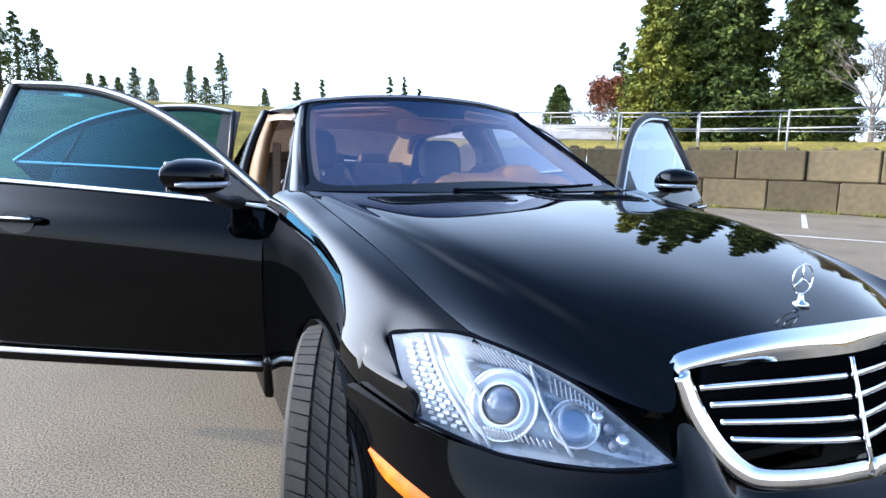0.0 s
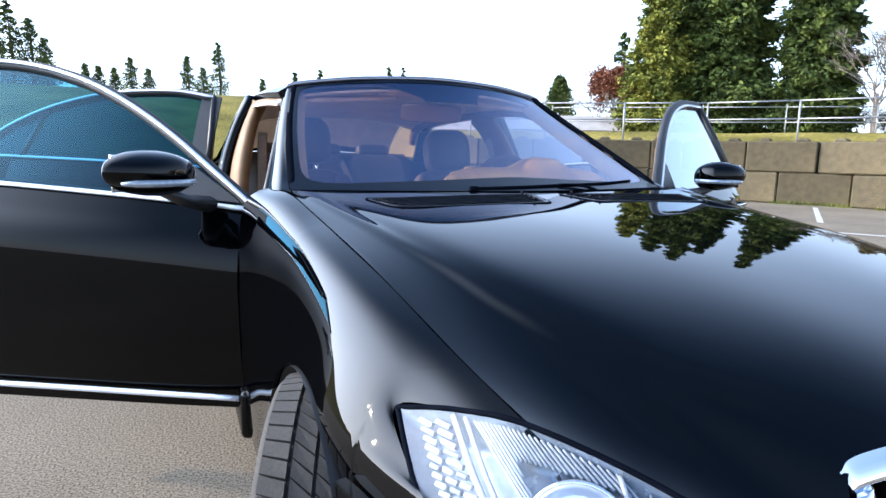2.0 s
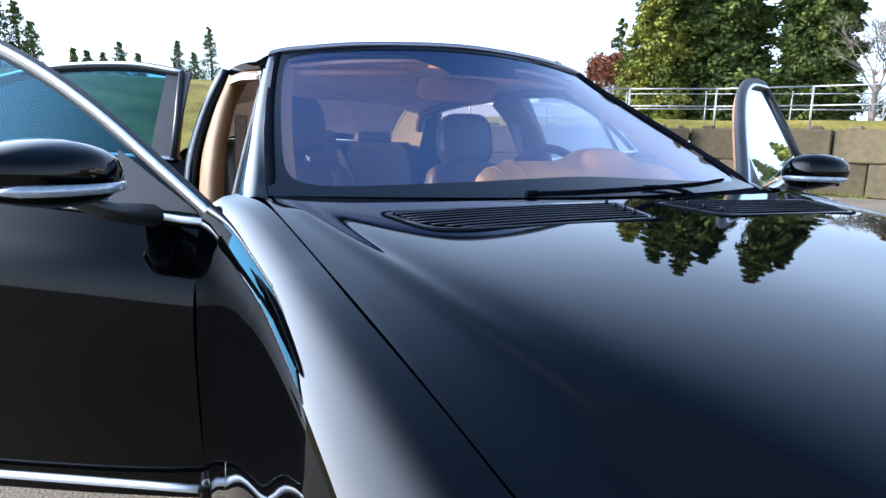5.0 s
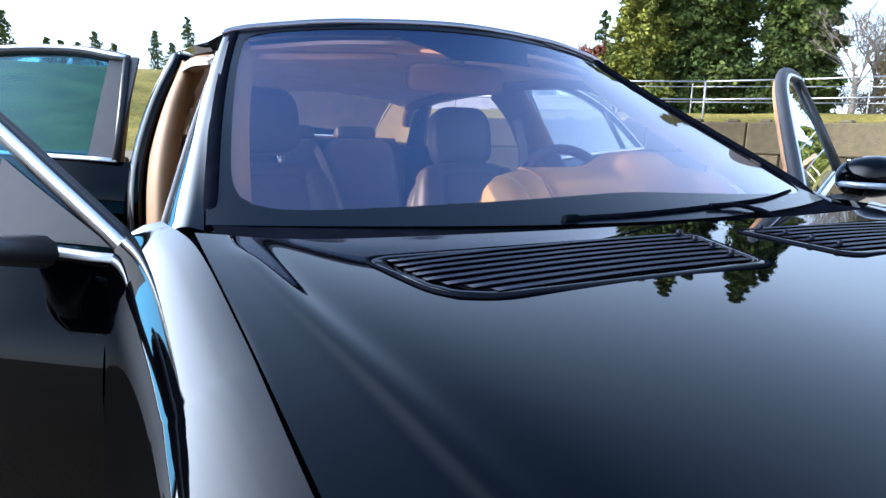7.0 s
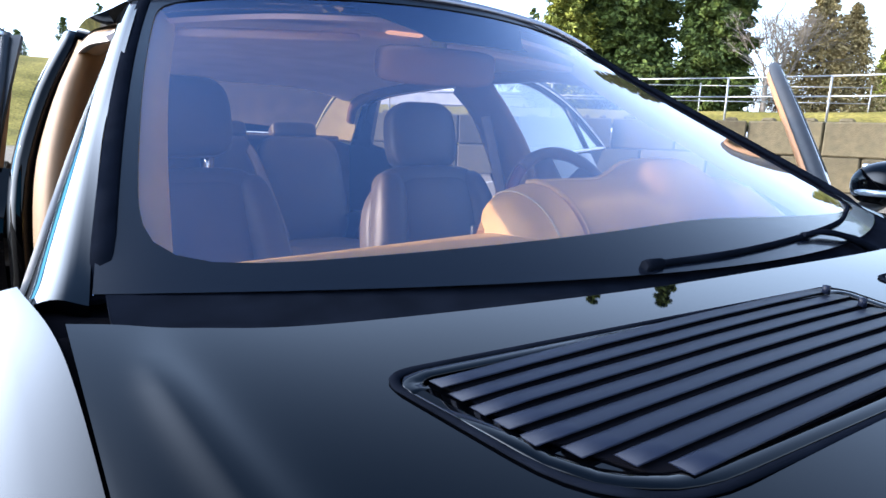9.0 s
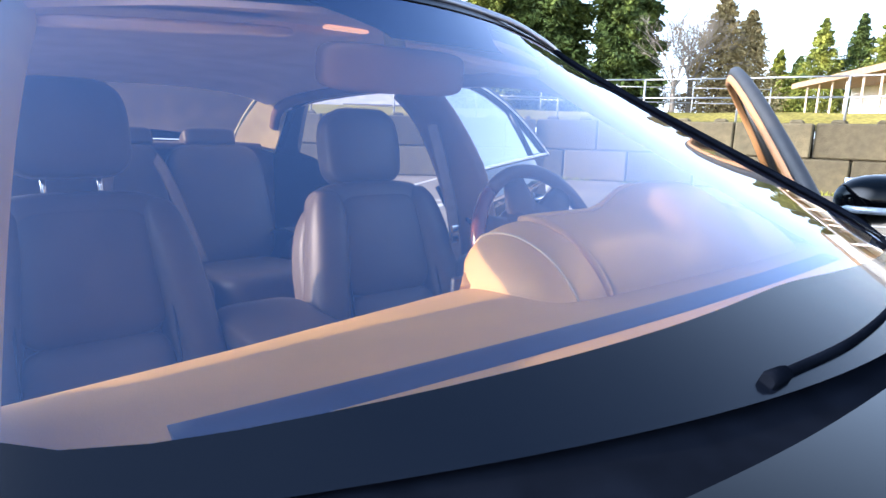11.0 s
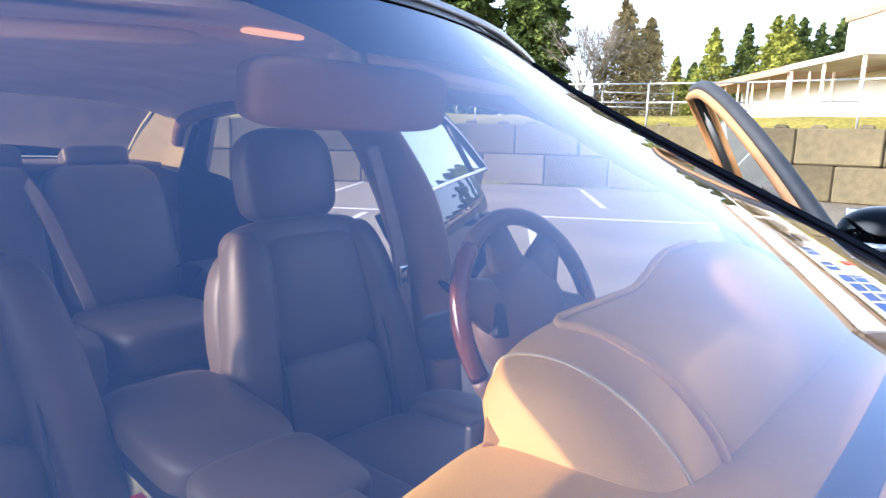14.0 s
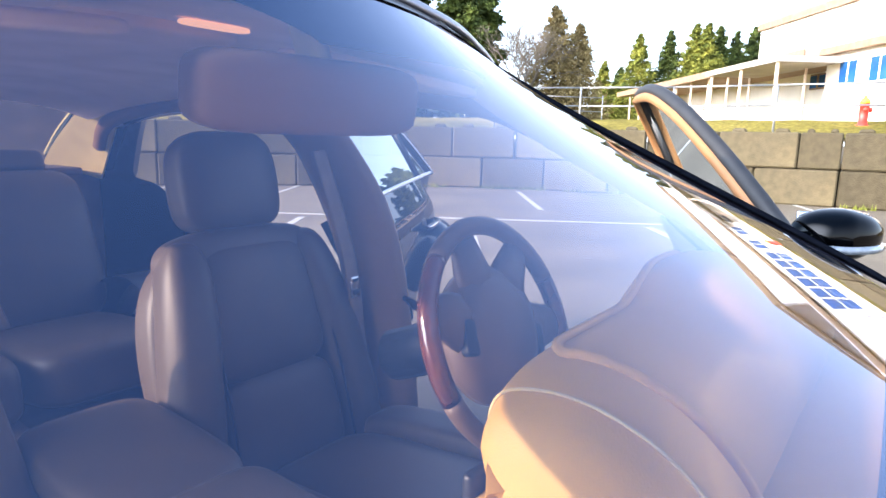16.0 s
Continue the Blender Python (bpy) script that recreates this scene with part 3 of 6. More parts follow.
conifer("conifer_tree", x, y, 2.0, 9.0, 3.6, NEEDLE, 13, sprays=14000, dense=2.0, ragged=0.2, label="squat dark conifer behind the bank")
x, y = bearing(37.2, 84)
bare_tree("bare_tree", x, y, 2.0, 9.6, 14, label="leafless pale tree on the bank")
for deg, dist, h, seed in ((58.3, 74, 16.0, 15), (59.6, 80, 16.5, 16), (60.6, 84, 14, 17)):
    x, y = bearing(deg, dist)
    bare_tree("bare_tree", x, y, 2.0, h, seed, label="leafless pale tree on the bank")
for deg, dist, h, seed in ((57.3, 79, 6.5, 41), (58.1, 82, 5.5, 42), (59.0, 80, 6.0, 43), (59.9, 83, 5.2, 44)):
    x, y = bearing(deg, dist)
    bare_tree("bare_shrub", x, y, 1.9, h, seed, mat=BARK, label="brown leafless shrub on the bank beside tall cedars")
for deg, dist, h, rad, seed in ((61.7, 83, 15.8, 6.4, 21), (63.8, 85, 14.0, 5.6, 22)):
    x, y = bearing(deg, dist)
    conifer("conifer_tree", x, y, 2.0, h, rad, NEEDLE_BROWN, seed, sprays=16000, dense=2.0, taper=0.85, label="brownish half-bare conifer on the bank")
# some of these conifers are coloured as sunlit, the others darker
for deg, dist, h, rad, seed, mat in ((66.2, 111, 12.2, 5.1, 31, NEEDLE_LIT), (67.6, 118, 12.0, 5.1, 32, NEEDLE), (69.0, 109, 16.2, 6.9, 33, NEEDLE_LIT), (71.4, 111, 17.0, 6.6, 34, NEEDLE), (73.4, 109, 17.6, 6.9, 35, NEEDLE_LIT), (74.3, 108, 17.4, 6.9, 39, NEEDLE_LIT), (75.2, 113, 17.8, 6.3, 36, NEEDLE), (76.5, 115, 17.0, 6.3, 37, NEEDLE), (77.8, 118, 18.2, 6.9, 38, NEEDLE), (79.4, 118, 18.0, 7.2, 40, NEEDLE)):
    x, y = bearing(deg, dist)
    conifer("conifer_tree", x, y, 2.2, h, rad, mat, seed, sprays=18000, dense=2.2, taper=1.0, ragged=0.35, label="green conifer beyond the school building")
LEFT = "dark conifer on the crest of the grass rise"
for deg, dist, top, rad, seed in ((-12.4, 70, 14.6, 3.4, 41), (-11.2, 72, 14.2, 3.2, 42), (-9.9, 72, 12.9, 3.4, 43), (-9.0, 75, 11.6, 3.0, 57), (-6.3, 91, 11.1, 2.6, 44), (-5.4, 91, 11.0, 2.8, 45), (-4.3, 91, 10.9, 2.6, 46), (-3.1, 89, 12.1, 2.8, 47), (-1.8, 91, 11.0, 3.0, 48), (1.2, 89, 12.8, 2.6, 49), (2.4, 92, 11.8, 2.8, 58), (3.7, 87, 14.4, 3.3, 50), (7.3, 96, 11.1, 2.4, 51), (10.1, 97, 12.4, 2.2, 52), (12.3, 99, 13.2, 2.2, 53), (18.4, 99, 14.1, 2.2, 54), (19.7, 101, 14.2, 2.4, 55), (21.1, 100, 12.4, 2.2, 56)):
    x, y = bearing(deg, dist)
    conifer("conifer_tree", x, y, hill(x, y) - 0.2, top - hill(x, y) + 0.2, rad, NEEDLE, seed, sprays=5200, dense=1.3, ragged=0.6, label=LEFT, taper=0.95, droop=0.35, leaf=0.75)


# ---- the car: right side at x < 0, front towards -y ----
AXLE_F, AXLE_R, TRACK, TYRE_R, ARCH_R = -0.305, 2.86, 0.785, 0.346, 0.372
car = thing("sedan_car", None, "glossy black luxury sedan with all four doors standing open", "car")


def both(name, P, mat, parent, thick, label=""):
    """A panel of the right side and its twin on the left."""
    a = part(name, sheet(name, flip(P), thick, (-1, -0.3, 0.6)), mat, parent, label)
    b = part(name, sheet(name, P, thick, (1, -0.3, 0.6)), mat, parent, label)
    return a, b


# bonnet: columns from the middle to the shut line, rows from the screen forwards
HOOD = np.array([
    [(0, .318, 1.001), (.28, .325, 1.000), (.56, .366, .997), (.67, .404, .998), (.72, .428, 1.001), (.753, .440, 1.003)],
    [(0, .05, .983), (.28, .05, .983), (.55, .07, .974), (.655, .10, .962), (.695, .11, .959), (.7325, .130, .956)],
    [(0, -.24, .959), (.28, -.24, .959), (.54, -.225, .948), (.62, -.215, .926), (.665, -.21, .917), (.7165, -.205, .911)],
    [(0, -.54, .925), (.26, -.53, .924), (.495, -.515, .910), (.57, -.495, .880), (.625, -.475, .867), (.697, -.460, .860)],
    [(0, -.82, .875), (.23, -.81, .873), (.42, -.80, .845), (.50, -.775, .807), (.58, -.735, .798), (.683, -.64, .822)],
    [(0, -1.030, .818), (.20, -1.018, .812), (.345, -.975, .776), (.405, -1.018, .694), (.542, -.902, .741), (.666, -.780, .793)]])
hood_half = fair(net_sym(HOOD, 60, 90), 24)[:, 89:]
# raised styling line along each side of the bonnet
for row in hood_half:
    for p in row:
        line = np.interp(p[1], [-.80, -.50, -.157, -.025, .13, .34], [.49, .567, .626, .643, .667, .699])
        fade = max(0.0, min(1.0, (p[1] + .85) / .3)) * max(0.0, min(1.0, (.40 - p[1]) / .08))
        p[2] += 0.0042 * fade * math.exp(-((p[0] - line) / 0.017) ** 2)
hood_grid = np.concatenate([flip(hood_half)[:, :0:-1], hood_half], axis=1)
bonnet = part("bonnet", sheet("bonnet", hood_grid, 0.018, (0, 0, 1)), PAINT, car)
for s in (-1, 1):
    gutter = [(s * (p[0] + 0.004), p[1], p[2] - 0.022) for p in hood_half[:-7, -1]]
    part("shut_gutter", tube(gutter, 0.014, 6), VOID, car)

# wings: columns from the shut line down to the sill, rows from the door forwards
WING = np.array([
    [(.790, .600, .998), (.830, .606, .985), (.864, .612, .940), (.882, .628, .82), (.890, .63, .62), (.875, .63, .22)],
    [(.7558, .40, .993), (.808, .396, .977), (.848, .39, .930), (.868, .385, .815), (.884, .38, .64), (.875, .38, .22)],
    [(.7348, .14, .955), (.790, .14, .938), (.830, .14, .892), (.850, .14, .785), (.874, .14, .64), (.873, .14, .22)],
    [(.7258, -.10, .925), (.783, -.10, .907), (.822, -.10, .863), (.844, -.10, .770), (.876, -.10, .66), (.880, -.10, .22)],
    [(.7088, -.35, .884), (.768, -.35, .866), (.810, -.35, .826), (.842, -.345, .745), (.872, -.345, .65), (.880, -.34, .22)],
    [(.692, -.58, .836), (.738, -.555, .823), (.782, -.535, .799), (.836, -.51, .722), (.858, -.51, .63), (.860, -.50, .22)],
    [(.668, -.778, .791), (.728, -.686, .784), (.779, -.594, .758), (.790, -.688, .706), (.789, -.780, .645), (.79, -.80, .22)]])


def cut_rows(P, floor, n=26):
    """Shorten each row of a panel where it falls below its floor height, and space its points evenly."""
    out = []
    for row in P:
        zf = floor(row)
        keep = [row[0]]
        for a, b in zip(row, row[1:]):
            if b[2] < zf:
                keep.append(a + (b - a) * (a[2] - zf) / max(a[2] - b[2], 1e-6))
                break
            keep.append(b)
        keep = np.array(keep)
        s = np.concatenate([[0], np.cumsum(np.linalg.norm(np.diff(keep, axis=0), axis=1))])
        out.append(np.stack([np.interp(np.linspace(0, s[-1], n), s, keep[:, k]) for k in range(3)], axis=1))
    return np.array(out)


def arch_floor(axle, front_seam):
    def f(row):
        y = float(np.median(row[len(row) // 2:, 1]))
        d = abs(y - axle)
        if front_seam and y < axle - 0.272:
            return float(np.interp(y, [-.80, -.58], [.643, .655]))
        return TYRE_R + math.sqrt(max(ARCH_R ** 2 - d * d, 0)) if d < ARCH_R else 0.24
    return f


both("wing", cut_rows(fair(net(WING, 110, 60), 70, 30), arch_floor(AXLE_F, True), 30), PAINT, car, 0.02)

BUMPER = np.array([
    [(.866, -.582, .652), (.790, -.792, .638), (.700, -.880, .615), (.585, -.982, .604), (.432, -1.052, .611), (.378, -1.020, .668), (.330, -1.030, .645), (.285, -1.072, .572), (.150, -1.115, .550), (0, -1.125, .544)],
    [(.868, -.586, .50), (.800, -.800, .50), (.722, -.920, .49), (.605, -1.03, .485), (.50, -1.125, .485), (.42, -1.14, .49), (.36, -1.15, .485), (.30, -1.16, .48), (.16, -1.175, .475), (0, -1.18, .47)],
    [(.880, -.61, .20), (.84, -.83, .20), (.74, -.97, .20), (.60, -1.07, .20), (.50, -1.105, .20), (.42, -1.12, .20), (.36, -1.13, .20), (.30, -1.135, .20), (.16, -1.14, .20), (0, -1.145, .20)]])
bump = net_sym(BUMPER[:, ::-1], 24, 70)[:, 69:][:, ::-1]
bump_all = np.concatenate([flip(bump), bump[:, -2::-1]], axis=1)
bumper = part("front_bumper", sheet("front_bumper", bump_all, 0.02, (0, -1, 0)), PAINT, car)

# dark filling behind the panels and the floor pan
part("engine_bay", rbox(1.30, 1.20, 0.34, 0.03, (0, -0.22, 0.58)), BLACK, car)
part("floor_pan", rbox(1.66, 4.6, 0.05, 0.01, (0, 1.7, 0.20)), BLACK, car)
part("bulkhead", rbox(1.52, 0.05, 0.70, 0.01, (0, 0.46, 0.60)), BLACK, car)
for s in (-1, 1):
    well = lathe([(0.366, s * 0.56), (0.366, s * 0.862)], 40)
    for v in [v for v in well.verts if v.co.z < -0.12]:
        well.verts.remove(v)
    for y in (AXLE_F, AXLE_R):
        w = well.copy()
        part("wheel_arch_liner", w, BLACK, car, "", Matrix.Translation((0, y, TYRE_R)))
    well.free()


# headlamps
def headlamp(s):
    """A lens over a bright tub that holds a projector, a second round lamp, a faceted indicator and small bulbs."""
    up = np.array([(.776, -.599, .759), (.728, -.690, .785), (.664, -.786, .791), (.542, -.908, .738), (.457, -1.000, .666), (.416, -1.056, .622)])
    low = np.array([(.786, -.784, .647), (.694, -.892, .619), (.640, -.940, .613), (.548, -1.010, .612), (.475, -1.045, .616), (.416, -1.058, .619)])
    bulge = np.array([.35, .9, 1.0, .9, .5, 0.05])[:, None]
    mid = (up + low) / 2 + np.array([.021, -.010, .006]) * bulge
    lens = net(np.array([up, mid, low]), 24, 60)
    N = normals(lens)
    if (N.reshape(-1, 3) @ np.array([0.6, -1, 0.2])).sum() < 0:
        N = -N
    if s < 0:
        lens, N = flip(lens), flip(N)
    v, u = np.meshgrid(np.linspace(0, 1, 24), np.linspace(0, 1, 60), indexing="ij")
    rim = np.minimum(np.minimum(u * 14, (1 - u) * 5), np.minimum(v, 1 - v) * 6)
    tub = lens - N * (0.002 + 0.040 * np.clip(rim, 0, 1)[..., None])
    me = sheet("headlamp", lens, 0.0, (s * 0.6, -1, 0.2))
    me.materials.append(LAMP_GLASS)
    ob = part("headlamp", me, None, car, "clear headlamp unit with projector lens")
    ob.visible_shadow = False
    part("reflector_shell", sheet("reflector_shell", tub, 0.004, (s * 0.6, -1, 0.2)), SHELL, ob, "bright inner housing")
    for name, row in (("upper_seal", lens[0]), ("lower_seal", lens[-1]), ("outer_seal", lens[:, 0])):
        part(name, tube([tuple(p) for p in row], 0.0038, 6), SCUTTLE, ob)

    def spot(uu, vv, depth):
        """A place behind the lens, and the way out of it there."""
        fa, fb = min(max(vv, 0), 0.999) * 23, min(max(uu, 0), 0.999) * 59
        a, b = int(fa), int(fb)
        fa, fb = fa - a, fb - b
        p, n = [(G4[a, b] * (1 - fb) + G4[a, b + 1] * fb) * (1 - fa) + (G4[a + 1, b] * (1 - fb) + G4[a + 1, b + 1] * fb) * fa for G4 in (lens, N)]
        n = Vector(n).normalized()
        return Vector(p) - n * depth, n

    def at(uu, vv, depth):
        p, n = spot(uu, vv, depth)
        return Matrix.Translation(p) @ n.to_track_quat('Z', 'Y').to_matrix().to_4x4()

    def turned(name, m, profile, mat, label="", segs=36):
        part(name, lathe(profile, segs, "z"), mat, ob, label, m)

    def ridge(name, u0, v0, u1, v1, wide, depth, mat, steps=9):
        """A flat rib that follows the lens between two of its places."""
        pts = [spot(u0 + (u1 - u0) * k / steps, v0 + (v1 - v0) * k / steps, depth)[0] for k in range(steps + 1)]
        part(name, strip(pts, wide, 0.004, spot((u0 + u1) / 2, (v0 + v1) / 2, 0)[1]), mat, ob)

    m = at(BOWL_A[0], BOWL_A[1], 0.022)
    turned("bowl", m, [(0.066, -0.014), (0.066, 0.004), (0.061, 0.003), (0.055, -0.010), (0.044, -0.016), (0.030, -0.018)], REFLECTOR, "wide silvered bowl")
    turned("lens_ring", m, [(0.040, -0.016), (0.040, 0.010), (0.037, 0.013), (0.034, 0.006)], SATIN)
    turned("ring_shadow", m, [(0.036, 0.004), (0.036, 0.0095), (0.031, 0.0095), (0.031, 0.004)], SEAL)
    turned("projector", m, [(0.033, 0.002), (0.028, 0.010), (0.019, 0.015), (0.008, 0.018), (0.0, 0.0185)], PROJECTOR, "dark round projector lens")
    m = at(BOWL_B[0], BOWL_B[1], 0.020)
    turned("bowl", m, [(0.044, -0.012), (0.044, 0.003), (0.041, 0.002), (0.034, -0.010), (0.018, -0.016), (0.0, -0.016)], REFLECTOR, "silvered bowl")
    turned("round_lamp", m, [(0.037, 0.000), (0.031, 0.007), (0.018, 0.011), (0.0, 0.012)], CLEAR_LENS, "clear round main-beam lamp")
    for uu, vv, r in BULBS:
        turned("small_bulb", at(uu, vv, 0.012), [(r, -0.006), (r * 0.9, 0.003), (r * 0.5, 0.007), (0, 0.008)], PROJECTOR if r < 0.0125 else REFLECTOR, "", 14)
    # faceted indicator along the outer edge: rows of small prisms in a darker frame, wider towards the foot
    for k in range(15):
        vv = 0.09 + 0.80 * k / 14
        wide = 2 + k // 5
        for i in range(wide):
            uu = 0.050 + 0.115 * (i + 0.5) / wide
            part("indicator_facet", rbox(0.056 / wide, 0.0078, 0.008, 0.0015, seg=1), (FACET, LAMP_RIB, FACET, LAMP_GREY)[(3 * k + 2 * i) % 4], ob, "", at(uu, vv, 0.011))
    # bright webs that part indicator, projector and main beam
    ridge("web", 0.186, 0.03, 0.190, 0.97, 0.009, 0.006, LAMP_RIB)
    ridge("web", 0.218, 0.03, 0.226, 0.97, 0.007, 0.010, LAMP_RIB)
    ridge("web", 0.520, 0.05, 0.548, 0.92, 0.007, 0.008, LAMP_RIB)
    # fine ribs over the projector and the main beam, and a short row below
    for k in range(24):
        uu = 0.240 + 0.0120 * k
        foot = 0.62 - 0.085 * k if k < 5 else 0.21 - 0.004 * (k - 5)
        ridge("rib", uu, 0.045, uu + 0.19 * foot, foot, 0.0036, 0.012, LAMP_RIB, 5)
    for k in range(12):
        uu = 0.560 + 0.0125 * k
        ridge("rib", uu, 0.06, uu, 0.24 - 0.004 * k, 0.0030, 0.012, LAMP_RIB, 4)
    for k in range(16):
        uu = 0.255 + 0.0165 * k
        ridge("rib", uu, 0.80, uu, 0.87, 0.0036, 0.012, LAMP_RIB, 3)
    return ob


BOWL_A, BOWL_B = (0.412, 0.555), (0.610, 0.46)
BULBS = ((0.686, 0.20, 0.013), (0.720, 0.28, 0.012), (0.763, 0.36, 0.014), (0.720, 0.60, 0.011))
for s in (-1, 1):
    headlamp(s)


# radiator grille
def grille():
    ob = part("grille", rbox(0.62, 0.03, 0.20, 0.01, (0, -0.99, 0.672)), VOID, car, "chrome-framed radiator grille with four slats a side")

    def edge(u, v):
        """A point of the grille's face: u from -1 to 1 across, v from 0 at its top to 1 at its foot."""
        a = abs(u)
        half = 0.335 * (1 - v) + 0.256 * v
        y = -1.056 - 0.058 * v + 0.070 * a ** 1.5
        z = 0.764 - 0.184 * v - 0.016 * a * a * (1 - v) + 0.02 * a * v
        return Vector((u * half, y, z))

    # broad chrome hood over the slats
    top = np.array([
        [(0, -1.028, .822), (.20, -1.016, .816), (.335, -.976, .786), (.364, -.972, .766)],
        [(0, -1.048, .797), (.20, -1.036, .791), (.330, -.996, .764), (.358, -.986, .750)],
        [tuple(edge(0, -0.02)), tuple(edge(0.55, -0.02)), tuple(edge(0.95, -0.02)), (.343, -.990, .738)]])
    part("top_bar", sheet("top_bar", net_sym(top, 12, 30), 0.012, (0, -1, 0.6)), CHROME, ob)
    for s in (-1, 1):
        side = [(s * .351, -.986, .746), (s * .335, -1.005, .690), (s * .308, -1.035, .630), (s * .275, -1.068, .588), (s * .23, -1.090, .572), (s * .115, -1.112, .566), (0, -1.120, .563)]
        part("side_frame", strip(catmull(side, 40), 0.040, 0.012, (s * 0.2, -1, 0.25)), CHROME, ob)
        for k in range(4):
            v = 0.19 + 0.205 * k
            pts = [edge(s * u, v) for u in np.linspace(0.0, 0.985, 16)]
            part("slat", strip(pts, 0.012, 0.005, (0, -1, 0.35)), CHROME, ob)
    part("centre_bar", strip([edge(0, v) + Vector((0, -0.006, 0)) for v in np.linspace(0, 1, 8)], 0.010, 0.008, (0, -1, 0.1)), CHROME, ob)
    return ob


grille()

# ring ornament on its stalk
ornament = part("bonnet_ornament", lathe([(0.0, -0.004), (0.018, -0.003), (0.015, 0.003), (0.007, 0.007), (0.005, 0.016), (0.004, 0.022), (0.0, 0.022)], 20, "z"), CHROME, car, "upright chrome ring on an oval foot", Matrix.Translation((0, -0.950, 0.842)))
ring = [(0.030 * math.cos(a), 0.0, 0.053 + 0.031 * math.sin(a)) for a in np.linspace(0, 2 * math.pi, 33)]
part("ring", tube(ring, 0.0015, 8, False), CHROME, ornament)
for a in (90, 210, 330):
    tip = Vector((0.030 * math.cos(radians(a)), 0, 0.053 + 0.030 * math.sin(radians(a))))
    part("ring_spoke", tube([(0, 0, 0.053), (Vector((0, 0, 0.053)) + tip) / 2, tip], [0.0030, 0.0018, 0.0008], 6), CHROME, ornament)

# amber side markers, let into the bumper
for s in (-1, 1):
    rows = []
    cols = [c for c in bump.transpose(1, 0, 2) if -.90 < c[12, 1] < -.672]
    for k, c in enumerate(cols):
        f = k / (len(cols) - 1)
        zt, zb = .549 - .046 * f, .539 - .046 * f - .026 * min(1, f * 6) ** 0.5
        rows.append([[s * (np.interp(-z, -c[:, 2], c[:, 0]) + d), np.interp(-z, -c[:, 2], c[:, 1]) - 0.6 * d, z] for z, d in zip(np.linspace(zt, zb, 5), (0.001, 0.005, 0.006, 0.005, 0.001))])
    part("side_marker", sheet("side_marker", np.array(rows), 0.004, (s, -0.5, 0)), AMBER, car, "orange side marker lamp")


# screen, roof, pillars
def parabola(v, a, b, c):
    """Through a at 0, b at a half, c at 1."""
    return a * 2 * (v - 0.5) * (v - 1) - b * 4 * v * (v - 1) + c * 2 * v * (v - 0.5)


def screen_at(u, v):
    """A point of the bowed glass: u from -1 to 1 across, v from 0 at its foot to 1 at the roof."""
    x = u * parabola(v, 0.731, 0.658, 0.583)
    y = parabola(v, 0.345, 0.815, 1.150) + parabola(v, 0.43, 0.50, 0.47) * x ** 2 - parabola(v, 0.104, 0.179, 0.172) * x ** 4
    z = parabola(v, 1.000, 1.209, 1.424) + parabola(v, -0.0075, 0.031, -0.115) * x ** 2
    return (x, y, z)


screen_grid = np.array([[screen_at(u, v) for u in np.linspace(-1, 1, 59)] for v in np.linspace(0, 1, 40)])
screen = part("windscreen", sheet("windscreen", screen_grid, 0.0, (0, -1, 1)), WINDSCREEN, car, "violet-tinted windscreen")
screen.visible_shadow = False


def on_screen(u, v, lift=0.0):
    """u from -1 to 1 across, v from 0 to 1 up the glass."""
    i, j = v * 39, (u + 1) / 2 * 58
    i0, j0 = max(0, min(int(i), 38)), max(0, min(int(j), 57))
    p = screen_grid[i0, j0] + (screen_grid[i0 + 1, j0] - screen_grid[i0, j0]) * (i - i0) + (screen_grid[i0, j0 + 1] - screen_grid[i0, j0]) * (j - j0)
    return Vector(p) + Vector((0, -0.6, 0.8)) * lift


# black scuttle between bonnet and glass
scuttle = []
for u in np.linspace(-0.99, 0.99, 50):
    p = on_screen(u, 0.02, -0.006)
    k = int(np.argmin(np.abs(hood_grid[0, :, 0] - p.x)))
    q = Vector(hood_grid[0, k])
    scuttle.append([(p.x, q.y - 0.012, q.z - 0.014), (p.x, (q.y + p.y) / 2, min(q.z, p.z) - 0.012), tuple(p)])
scuttle = np.array(scuttle)
part("scuttle", sheet("scuttle", scuttle, 0.006, (0, 0, 1)), SCUTTLE, car, "black scuttle under the bonnet's rear edge")

for s in (-1, 1):
    part("corner_filler", rbox(0.10, 0.16, 0.04, 0.008, (s * 0.745, 0.510, 0.960)), VOID, car)

# black printed border, its inner edge rounded at the corners
frit = []
for a in np.linspace(0, 2 * math.pi, 161):
    c, d = math.cos(a), math.sin(a)
    big = max(abs(c), abs(d))
    r = (abs(c) ** 14 + abs(d) ** 14) ** (-1 / 14)
    ou, ov = c / big, d / big
    iu = c * r * 0.952
    foot = 0.016 + 0.084 * (1.03 - math.sqrt(iu * iu + 0.008))
    iv = foot + (0.962 - foot) * (0.5 + 0.5 * d * r)
    frit.append([tuple(on_screen(ou * (1 - k) + iu * k, (0.5 + 0.5 * ov) * (1 - k) + iv * k, 0.002)) for k in (0, 0.5, 1)])
part("glass_border", sheet("glass_border", np.array(frit), 0.0, (0, -1, 1)), FRIT, screen, "black printed border of the glass")
patch = np.array([[tuple(on_screen(-0.36 + 0.21 * smooth01(1 - w) + (0.72 - 0.32 * smooth01(1 - w)) * t, 0.775 + 0.185 * w, -0.004)) for t in np.linspace(0, 1, 24)] for w in np.linspace(0, 1, 12)])
part("sensor_patch", sheet("sensor_patch", patch, 0.0, (0, -1, 1)), FRIT, screen, "dark sensor patch below the roof edge")
